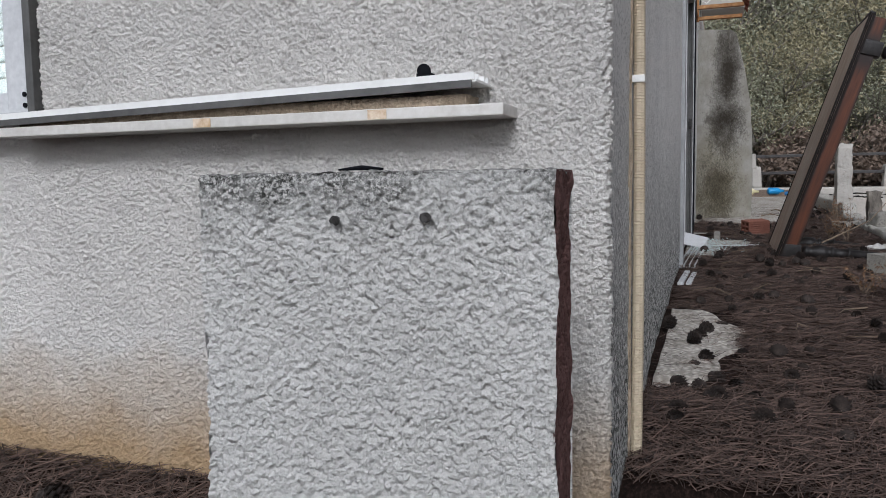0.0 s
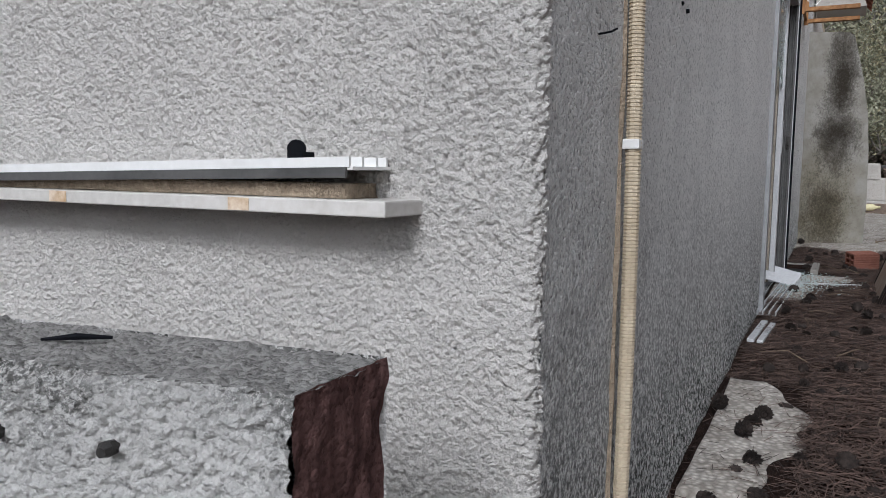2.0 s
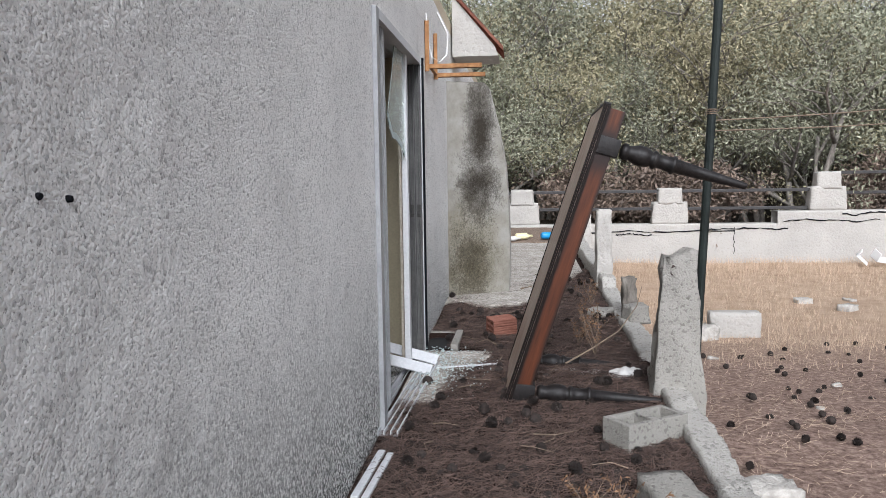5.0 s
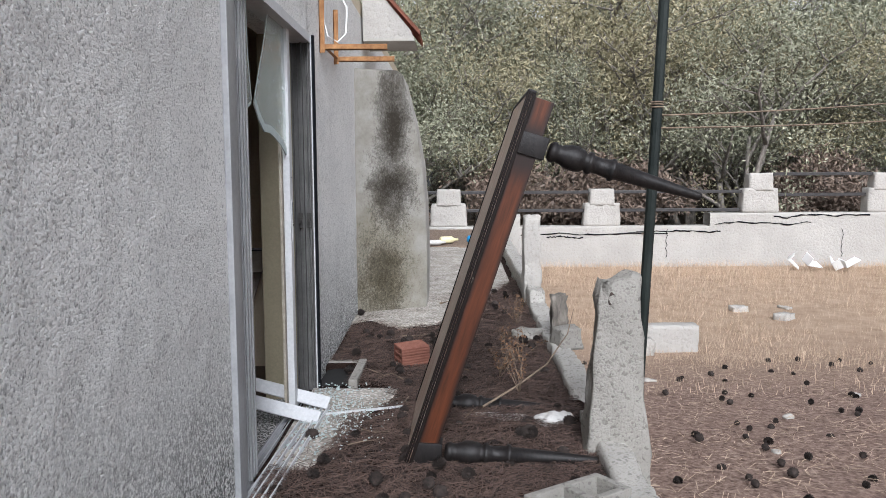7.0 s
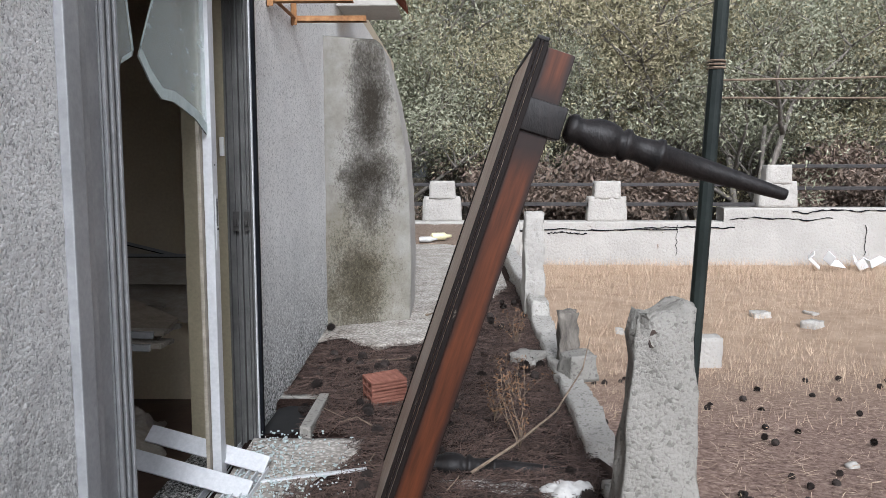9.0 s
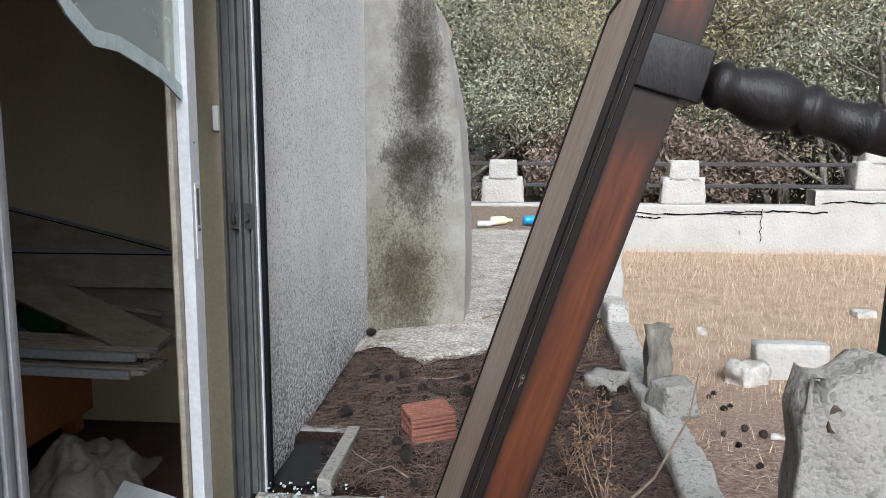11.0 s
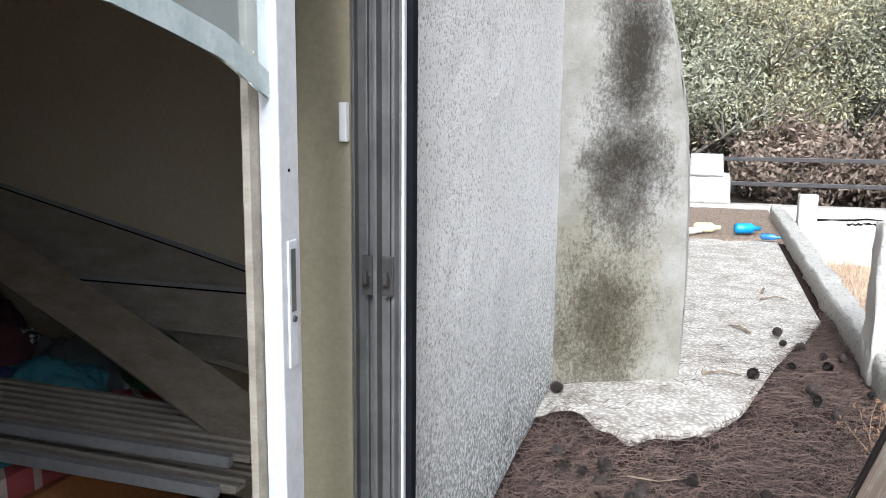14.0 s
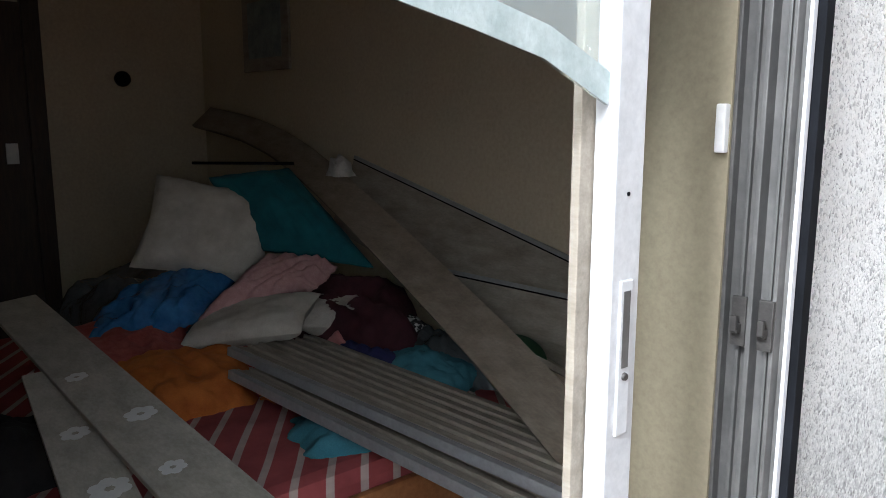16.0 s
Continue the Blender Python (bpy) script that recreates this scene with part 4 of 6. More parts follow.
bracket(5.94, 2.185)
bracket(6.52, 2.195)
part("cross_bar", boxes((0.012, 0.035, 0.0, 0.6, 0.03, 0.034)), M["rust"], [o for o in bpy.data.objects if o.name == "wall_bracket"][0])
bm = bmesh.new()
tube(bm, [(0.02, 5.94, 2.6), (0.03, 5.93, 2.4), (0.06, 5.93, 2.27), (0.12, 5.95, 2.235), (0.17, 5.97, 2.29), (0.18, 5.98, 2.45), (0.1, 5.99, 2.62)], [0.006] * 7, 6)
tagged(part("loose_cable", bm, M["plastic"]), "white cable looped over a rusty bracket", "cable")


# ---- upended table ----
def table():
    t = thing("dining_table", "upended dark wooden dining table with turned blackened legs", "table", at=(0.62, 4.3, 0.03))
    # local frame: z up along the top, x out through the legs, y across
    m = pose(0, 0, 0, 0, LEAN, 0)
    H, W, TH = 1.80, 0.88, 0.028
    bm = bmesh.new()
    box(bm, 0.006, TH, 0.012, W, 0, H, 0.004, m)
    part("tabletop", bm, M["veneer"], t)
    for y0, y1 in ((0.0, 0.012), (W, W + 0.012)):
        bm = boxes((0.0, 0.012, y0, y1, 0, H), (0.013, 0.022, y0 - 0.004, y1, 0, H), (0.024, 0.040, y0, y1, 0, H), bevel=0.002, m=m)
        part("moulded_edge", bm, M["chipped"], t, "dark moulded edge with chipped varnish")
    part("moulded_edge", boxes((0.0, 0.038, 0.0, W, H, H + 0.014), bevel=0.004, m=m), M["burnt"], t)
    part("moulded_edge", boxes((0.0, 0.038, 0.0, W, -0.014, 0.0), bevel=0.004, m=m), M["burnt"], t)
    part("apron", boxes((0.04, 0.128, 0.018, 0.04, 0.04, H - 0.01), bevel=0.002, m=m), M["apron"], t, "red-brown veneered apron")
    part("apron", boxes((0.04, 0.128, W - 0.04, W - 0.018, 0.04, H - 0.04), bevel=0.002, m=m), M["apron"], t)
    part("apron", boxes((0.04, 0.128, 0.04, W - 0.04, 0.04, 0.062), bevel=0.002, m=m), M["apron"], t)
    part("apron", boxes((0.04, 0.128, 0.04, W - 0.04, H - 0.032, H - 0.01), bevel=0.002, m=m), M["apron"], t)
    prof = [(0.0, 0.050), (0.14, 0.050), (0.142, 0.036), (0.155, 0.052), (0.17, 0.055), (0.18, 0.046), (0.20, 0.048), (0.235, 0.064), (0.27, 0.066), (0.30, 0.058),
            (0.315, 0.044), (0.325, 0.058), (0.338, 0.060), (0.35, 0.046), (0.38, 0.044), (0.425, 0.050), (0.432, 0.060), (0.445, 0.060), (0.452, 0.046), (0.6, 0.038), (0.76, 0.027), (0.84, 0.022), (0.85, 0.02)]
    for y, z, tip in ((0.056, H - 0.215, 1.5), (0.056, 0.10, 15), (W - 0.056, 0.10, 15)):
        bm = bmesh.new()
        lm = m @ Matrix.Translation((0.03, y, z)) @ pose(0, 0, 0, 0, 90 - tip, 0)
        box(bm, -0.05, 0.05, -0.05, 0.05, 0.0, 0.13, 0.004, lm)
        lathe(bm, [(h, r * 0.86) for h, r in prof[2:]], 22, lm)
        smooth(part("leg", bm, M["burnt"], t, "turned leg blackened by weather"))


table()

# ---- low wall, posts and rubble along the terrace ----
def low_wall():
    def fn(u, v):
        y = 2.2 + 12.4 * u
        a = v * 2 - 1
        hh = 0.07 + 0.03 * noise.noise((y * 2, 0, 1)) - (0.12 if 4.95 < y < 5.25 else 0) + (0.1 if y > 7.8 else 0)
        if v < 0.3:
            x, z = -0.065, -0.3 + (hh + 0.3) * v / 0.3
        elif v < 0.7:
            x, z = -0.065 + 0.15 * (v - 0.3) / 0.4, hh
        else:
            x, z = 0.085, hh - (0.75) * (v - 0.7) / 0.3
        k = 0.012 * fbm(y * 7, v * 4, 2) + 0.008 * noise.noise((y * 30, v * 22, 1))
        return (1.6 + x + k, y, ground_z(1.5, y) + z + k)
    return tagged(grid_mesh("low_wall", fn, 420, 26, M["edge_wall"]), "crumbling low concrete edge wall of the terrace", "low wall", kind="structure")


low_wall()


def post(name, x, y, z0, z1, sx, sy, taper, label, amount=0.03, seed=0.0, mat="concrete"):
    o = stone_block(name, sx, sy, z1 - z0, M[mat], amount, 8, seed, 11, taper)
    o.location = (x, y, z0)
    return tagged(o, label, "post")


post("concrete_post", 1.64, 4.52, -0.22, 0.895, 0.33, 0.2, 0.42, "broken grey concrete fence post with a hole in its face", 0.035, 1.0)
bm = bmesh.new()
lathe(bm, [(0, 0.019), (0.006, 0.015)], 14, pose(1.60, 4.455, 0.80, 90))
for v in bm.verts:
    v.co.z = 0.80 + (v.co.z - 0.80) * 1.9
lumpy(bm, 0.003, 40)
tagged(part("post_hole", bm, M["dark_wood"]), "dark hole broken into the concrete post", "hole")
post("concrete_post", 1.60, 8.24, 0.1, 0.996, 0.17, 0.2, 0.08, "weathered grey concrete fence post", 0.02, 5.0, "whitewash")
post("concrete_post", 1.80, 13.2, 0.1, 0.758, 0.2, 0.2, 0.05, "white painted concrete fence post", 0.012, 9.0, "whitewash")


def chunk(name, x, y, z, sx, sy, sz, mat, label, cat, rz=0.0, rx=0.0, amount=0.03, seed=0.0, cuts=6, group=""):
    o = stone_block(name, sx, sy, sz, M[mat], amount, 9, seed, cuts)
    o.matrix_basis = pose(x, y, z, rx, 0, rz)
    return tagged(o, label, cat, group)


chunk("rubble_stone", 1.66, 6.3, 0.15, 0.17, 0.16, 0.15, "concrete", "grey lump of broken concrete on the low wall", "rubble", 20, 0, 0.02, 3)
chunk("rubble_stone", 1.42, 6.75, 0.1, 0.2, 0.18, 0.09, "concrete", "grey lump of broken concrete in the litter", "rubble", 60, 0, 0.03, 4)
chunk("rubble_stone", 1.78, 3.3, -0.1, 0.25, 0.2, 0.12, "stone", "pale broken stone beside the low wall", "rubble", 10, 0, 0.03, 6)
chunk("wood_stump", 1.64, 6.6, 0.14, 0.12, 0.1, 0.34, "bark", "split grey wooden stump on the low wall", "stump", 0, 0, 0.03, 7)
chunk("concrete_beam", 3.27, 9.42, -0.62, 0.6, 0.2, 0.33, "whitewash", "white painted concrete block lying in the dry field", "concrete block", 2, 0, 0.012, 8)
chunk("rubble_stone", 2.86, 9.2, -0.62, 0.3, 0.24, 0.2, "stone", "pale broken lump beside the white block", "rubble", 30, 0, 0.05, 9)
for k, (x, y, s) in enumerate(((4.9, 11.8, 0.3), (5.3, 11.2, 0.35), (2.9, 10.9, 0.2), (5.6, 11.9, 0.22), (2.6, 7.6, 0.12), (3.2, 6.2, 0.08), (4.1, 7.0, 0.1), (2.75, 5.3, 0.07), (3.6, 5.6, 0.09), (6.8, 11.0, 0.2))):
    chunk("field_stone", x, y, ground_z(x, y) - 0.03, s * 0.75, s * 0.5, s * 0.26 + 0.015, "stone", "pale stone lying in dry grass", "stone", k * 40, 0, 0.03, k + 20.0, 4, "stones in the field")


def cinder_block(m):
    b = thing("cinder_block", "grey hollow concrete block on pine litter", "block", "concrete blocks")
    bm = bmesh.new()
    L, W, H, w = 0.39, 0.19, 0.19, 0.032
    for r in ((-L / 2, L / 2, -W / 2, -W / 2 + w, 0, H), (-L / 2, L / 2, W / 2 - w, W / 2, 0, H)):
        box(bm, *r, 0.004)
    for x in (-L / 2, -w / 2, L / 2 - w):
        box(bm, x, x + w, -W / 2 + w - 0.004, W / 2 - w + 0.004, 0, H, 0.004)
    part("shell", bm, M["concrete"], b)
    b.matrix_basis = m
    return b


cinder_block(pose(1.35, 3.80, -0.035, 0, 0, 35))
chunk("concrete_lump", 1.33, 2.91, -0.07, 0.2, 0.46, 0.2, "concrete", "grey solid concrete block on the terrace edge", "block", 8, 0, 0.012, 31)


def hollow_brick():
    b = thing("hollow_brick", "ribbed red hollow clay brick in the pine litter", "brick", at=(0.575, 6.02, 0.10))
    m = pose(0, 0, 0, 0, 0, -22)
    L, W, H, w = 0.2, 0.15, 0.14, 0.011
    for k in range(4):
        z = k * (H - w) / 3
        part("web", boxes((-W / 2, W / 2, -L / 2, L / 2, z, z + w), m=m), M["clay"], b)
    for k in range(3):
        x = -W / 2 + k * (W - w) / 2
        part("wall", boxes((x, x + w, -L / 2 + 0.001, L / 2 - 0.001, w * 0.5, H - w * 0.5), m=m), M["clay"], b)
    for k in range(7):
        z = 0.004 + k * 0.0185
        part("rib", boxes((W / 2 - 0.001, W / 2 + 0.006, -L / 2 + 0.001, L / 2 - 0.001, z, z + 0.010), bevel=0.002, m=m), M["clay"], b)
    for k in range(8):
        x = -W / 2 + 0.004 + k * 0.0185
        part("rib", boxes((x, x + 0.010, -L / 2 + 0.001, L / 2 - 0.001, H - 0.001, H + 0.005), bevel=0.002, m=m), M["clay"], b)
    part("end_face", boxes((-W / 2, W / 2, L / 2 - 0.004, L / 2, 0, H), m=m), M["clay"], b)
    b.rotation_euler = (radians(4), radians(3), radians(-43))


hollow_brick()


# rim of the drain pit by the door
tagged(part("pit_rim", boxes((0.215, 0.27, 5.5, 6.05, -0.28, 0.135), (0.0, 0.215, 6.03, 6.09, -0.28, 0.12), bevel=0.008), M["concrete"]), "pale concrete rim of an open drain pit", "drain rim", kind="structure")


# Black sheet added in the pit: its shade and wet silt as colour
M["water"] = grainy("black_wet_pit_shade", (0.004, 0.004, 0.0045), (0.012, 0.012, 0.011), 12, 0.7, 40, 0.05)
tagged(part("pit_water", boxes((0.012, 0.214, 5.53, 6.028, -0.3, 0.078)), M["water"]), "black wet sheet that paints the shade in the drain pit", "water", kind="structure")


# dark steel pole with its wires
def pole():
    p = thing("steel_pole", "thin dark green steel pole leaning in the field", "pole", at=(1.767, 4.71, -0.22))
    bm = bmesh.new()
    tube(bm, [(0, 0, -0.05), (0.09, 0.0, 1.9), (0.19, 0.0, 4.2)], [0.026, 0.026, 0.026], 10)
    part("shaft", bm, M["pole"], p)
    bm = bmesh.new()
    for k in range(3):
        tube(bm, [(0.09 + 0.03 * math.cos(a), 0.03 * math.sin(a), 1.92 + 0.012 * k) for a in [i * 0.7 for i in range(10)]], [0.004] * 10, 5)
    part("wire_tie", bm, M["twig"], p, "pale wire wound round the pole")


pole()
for k, z in ((0, 0.0), (1, -0.06)):
    bm = bmesh.new()
    a, b = Vector((1.862, 4.71, 1.66 + z)), Vector((6.4, 6.9, 2.32 + 3 * z))
    tube(bm, [a.lerp(b, i / 10) - Vector((0, 0, 0.12 * math.sin(math.pi * i / 10))) for i in range(11)], [0.004] * 11, 5)
    tagged(part("wire", bm, M["twig"]), "pale sagging wire tied to the steel pole", "wire")


# ---- boundary wall with stepped pillars and rails ----
YF = 15.56


def boundary():
    def wall(name, x0, x1, zt, seed):
        def fn(u, v):
            x = x0 + (x1 - x0) * u
            k = 0.016 * fbm(x * 2, v * 3, seed)
            if v < 0.6:
                return (x, YF + k, -0.6 + (zt + 0.6) * v / 0.6)
            if v < 0.8:
                return (x, YF + k + 0.4 * (v - 0.6) / 0.2, zt + 0.3 * k)
            return (x, YF + 0.4, zt - (zt + 0.6) * (v - 0.8) / 0.2)
        return tagged(grid_mesh(name, fn, 120, 60, M["whitewash"]), "cracked whitewashed boundary wall", "wall", kind="structure")

    wl = wall("boundary_wall", -2.0, 5.7, 0.40, 2.0)
    wr = wall("boundary_wall", 5.7, 14.0, 0.645, 6.0)
    # cracks
    rnd = random.Random(4)
    for par, x0, x1, z in ((wl, 2.0, 4.9, 0.26), (wl, 4.3, 5.9, 0.3), (wr, 5.8, 7.6, 0.45), (wr, 6.9, 8.7, 0.58), (wl, 2.6, 3.3, 0.2)):
        bm = bmesh.new()
        pts = []
        n = 22
        for i in range(n):
            x = x0 + (x1 - x0) * i / (n - 1)
            pts.append((x, YF - 0.012 + 0.016 * fbm(x * 2, 1.5, 2.0 if par is wl else 6.0), z + 0.035 * noise.noise((x * 3, z, 1)) + rnd.uniform(-0.012, 0.012)))
        tube(bm, pts, [rnd.uniform(0.005, 0.016) for _ in range(n)], 5)
        part("crack", bm, M["black"], par, "dark crack")
    for par, x in ((wl, 4.88), (wr, 8.2)):
        bm = bmesh.new()
        tube(bm, [(x + rnd.uniform(-0.02, 0.02), YF - 0.012, -0.2 + 0.06 * i) for i in range(10)], [0.006] * 10, 5)
        part("crack", bm, M["black"], par, "dark crack")

    def pillar(x, zb, zt, w):
        p = thing("fence_pillar", "whitewashed stepped concrete fence pillar", "pillar", "fence pillars", at=(x, YF + 0.17, zb))
        h = zt - zb
        for nme, w2, z0, z1, s in (("shaft", w, 0.0, h * 0.62, 1.0), ("cap", w * 0.68, h * 0.56, h, 2.0)):
            o = stone_block(nme, w2, 0.3, z1 - z0, M["whitewash"], 0.016, 6, x + s, 7, 0.08, p)
            o.location = (0, 0, z0)

    for x, zb, zt, w in ((0.73, 0.39, 1.11, 0.72), (3.66, 0.39, 1.11, 0.72), (6.66, 0.64, 1.395, 0.70), (9.02, 0.64, 1.395, 0.72), (11.6, 0.64, 1.395, 0.72), (-1.9, 0.39, 1.11, 0.7)):
        pillar(x, zb, zt, w)
    f = thing("fence_rails", "black painted steel rails between the pillars", "railing", at=(0, YF + 0.17, 0.4))
    for x0, x1, z in ((-1.8, 6.5, 1.05), (-1.8, 6.5, 0.70), (6.7, 12.0, 1.375), (6.7, 12.0, 0.985)):
        part("rail", boxes((x0, x1, -0.03, 0.03, z - 0.43, z - 0.37), bevel=0.006), M["rail"], f)


boundary()

# broken white plastic debris by the boundary wall
def debris():
    d = thing("broken_basin", "broken white plastic basin by the boundary wall", "debris", at=(7.35, 14.9, -0.38))
    for k, (x, y, z, s, r) in enumerate(((0, 0, 0, 0.34, (30, 10, 20)), (0.42, 0.1, 0, 0.3, (60, -20, 70)), (-0.3, 0.1, 0, 0.26, (20, 45, -10)), (0.7, 0, 0.02, 0.3, (15, -28, 5)))):
        bm = boxes((-s / 2, s / 2, -s * 0.3, s * 0.3, 0.0, 0.02), (-s / 2, -s / 2 + 0.02, -s * 0.3, s * 0.3, 0.0, s * 0.5), bevel=0.004, m=pose(x, y, z + 0.12, *r))
        part("shard", bm, M["plastic"], d)


debris()

# bright litter at the end of the path
def bottle(name, label, x, y, z, r, L, mat, rz):
    bm = bmesh.new()
    lathe(bm, [(0, r * 0.7), (0.02, r), (L * 0.65, r), (L * 0.8, r * 0.45), (L, r * 0.4)], 14, pose(0, 0, 0, 0, 90, 0))
    o = smooth(part(name, bm, M[mat]))
    o.matrix_basis = pose(x, y, z + r, 0, 0, rz)
    tagged(o, label, "bottle", "litter bottles")


bottle("plastic_bottle", "bright blue plastic bottle lying on the path", 1.05, 12.9, 0.32, 0.06, 0.28, "blue", 20)
bottle("plastic_bottle", "pale yellow plastic bottle lying on the path", 0.62, 12.85, 0.32, 0.055, 0.3, "yellow", 20)
bottle("plastic_bottle", "pink plastic bottle by the low wall", 1.58, 12.6, 0.31, 0.06, 0.2, "rose", 70)
bottle("plastic_bottle", "small blue plastic bottle among litter", 1.3, 12.6, 0.31, 0.035, 0.2, "bluebag", -15)
bottle("plastic_bottle", "whitish plastic bottle among litter", 0.45, 12.7, 0.31, 0.04, 0.26, "paper", 5)


# slats and scraps at the door sill
def slat_piece(name, label, a, b, w, th, mat, cat):
    """A flat strip between two points."""
    a, b = Vector(a), Vector(b)
    d = b - a
    bm = boxes((0, d.length, -w / 2, w / 2, -th / 2, th / 2), bevel=min(th * 0.3, 0.004))
    o = part(name, bm, M[mat])
    x = d.normalized()
    y = Vector((0, 0, 1)).cross(x).normalized()
    z = x.cross(y)
    o.matrix_basis = Matrix.Translation(a) @ Matrix((x, y, z)).transposed().to_4x4()
    return tagged(o, label, cat)


for k, (a, b, w) in enumerate((((0.05, 3.0, 0.03), (0.07, 3.52, 0.04), 0.035), ((0.095, 2.99, 0.03), (0.115, 3.5, 0.035), 0.03))):
    slat_piece("aluminium_strip", "bent strip of white aluminium track on pine litter", a, b, w, 0.018, "aluminium", "metal strip")
slat_piece("aluminium_strip", "thin strip of white aluminium on the threshold slab", (0.16, 4.98, 0.085), (0.58, 5.12, 0.085), 0.02, 0.012, "aluminium", "metal strip")


def loose_track(a, b):
    """A torn-out door track: a flat base with upstanding rails."""
    a, b = Vector(a), Vector(b)
    d = b - a
    t = thing("door_track", "torn out aluminium door track lying at the sill", "track")
    x = d.normalized()
    y = Vector((0, 0, 1)).cross(x).normalized()
    t.matrix_basis = Matrix.Translation(a) @ Matrix((x, y, x.cross(y))).transposed().to_4x4()
    part("base", boxes((0, d.length, -0.055, 0.055, 0, 0.006), bevel=0.001), M["alu_dull"], t)
    for y0 in (-0.055, -0.02, 0.015, 0.049):
        part("rail", boxes((0.002, d.length - 0.002, y0, y0 + 0.006, 0.005, 0.028), bevel=0.001), M["aluminium"], t)


loose_track((0.055, 3.75, 0.035), (0.115, 5.10, 0.078))


def crumple(name, label, cat, x, y, z, sx, sy, h, mat, seed, n=40, rz=0.0, fold=7.0):
    """A heap of crumpled sheet or cloth that lies on its support."""
    def fn(u, v):
        a, b = u * 2 - 1, v * 2 - 1
        k = 1 + 0.3 * noise.noise((a * 1.5 + seed, b * 1.5, 0))
        edge = max(0.0, 1 - (a * a + b * b) ** 2 * 0.62)
        hh = h * edge * (0.62 + 0.38 * noise.noise((a * 1.3, b * 1.3, seed))) + 0.22 * h * abs(noise.noise((a * fold * 0.45 + seed, b * fold * 0.3, seed))) + 0.05 * h * noise.noise((a * fold * 2, b * fold * 2, seed))
        return (a * sx / 2 * k, b * sy / 2 * k, max(hh, 0.0) if max(abs(a), abs(b)) < 0.99 else -0.01)
    o = grid_mesh(name, fn, n, n, M[mat])
    o.matrix_basis = pose(x, y, z, 0, 0, rz)
    return tagged(o, label, cat)


crumple("plastic_sheet", "torn white plastic sheet under the upended table", "sheet", 1.1, 4.98, 0.06, 0.42, 0.13, 0.04, "paper", 2, 36, -12)
crumple("plastic_bag", "crumpled white plastic bag on pine litter", "bag", 1.40, 4.92, 0.06, 0.24, 0.16, 0.075, "paper", 6, 30, 20)

# ---- bedroom seen through the broken door ----
def bed():
    b = thing("bed", "low pine bed with red striped mattress", "bed", at=(-1.9, 5.0, 0.02))
    t = Matrix.Translation(-Vector(b.location)) 
    X0, X1, Y0, Y1 = -3.2, -1.08, 4.3, 6.2
    bm = bmesh.new()
    box(bm, X0, X1, Y0, Y1, 0.30, 0.5, 0.05, t)
    part("mattress", bm, M["stripe"], b, "red striped mattress")
    part("side_board", boxes((X1 + 0.002, X1 + 0.03, Y0, Y1, 0.12, 0.42), bevel=0.006, m=t), M["pine_wood"], b)
    part("side_board", boxes((X0, X1, Y0 - 0.03, Y0 - 0.002, 0.12, 0.42), bevel=0.006, m=t), M["pine_wood"], b)
    part("side_board", boxes((X0, X1, Y1 + 0.002, Y1 + 0.03, 0.12, 0.42), bevel=0.006, m=t), M["pine_wood"], b)
    for x in (X0 + 0.05, X1 - 0.05):
        for y in (Y0 + 0.05, Y1 - 0.05):
            part("leg", boxes((x - 0.035, x + 0.035, y - 0.035, y + 0.035, 0.02, 0.3), bevel=0.004, m=t), M["pine_wood"], b)


bed()


def plank(name, label, a, b, w, th, mat, tilt=0.0, ribs=0, cat="board"):
    """A board from a to b, turned about its length, with raised ribs along it."""
    a, b = Vector(a), Vector(b)
    d = b - a
    L = d.length
    rows = [(0, L, -w / 2, w / 2, -th / 2, th / 2)]
    for k in range(ribs):
        y = -w / 2 + w * (k + 0.5) / ribs
        rows.append((0.002, L - 0.002, y - 0.006, y + 0.006, th / 2 - 0.001, th / 2 + 0.007))
    bm = boxes(*rows, bevel=min(0.003, th * 0.3))
    o = part(name, bm, M[mat])
    x = d.normalized()
    y = Vector((0, 0, 1)).cross(x).normalized()
    z = x.cross(y)
    o.matrix_basis = Matrix.Translation(a) @ Matrix((x, y, z)).transposed().to_4x4() @ pose(0, 0, 0, tilt)
    return tagged(o, label, cat)


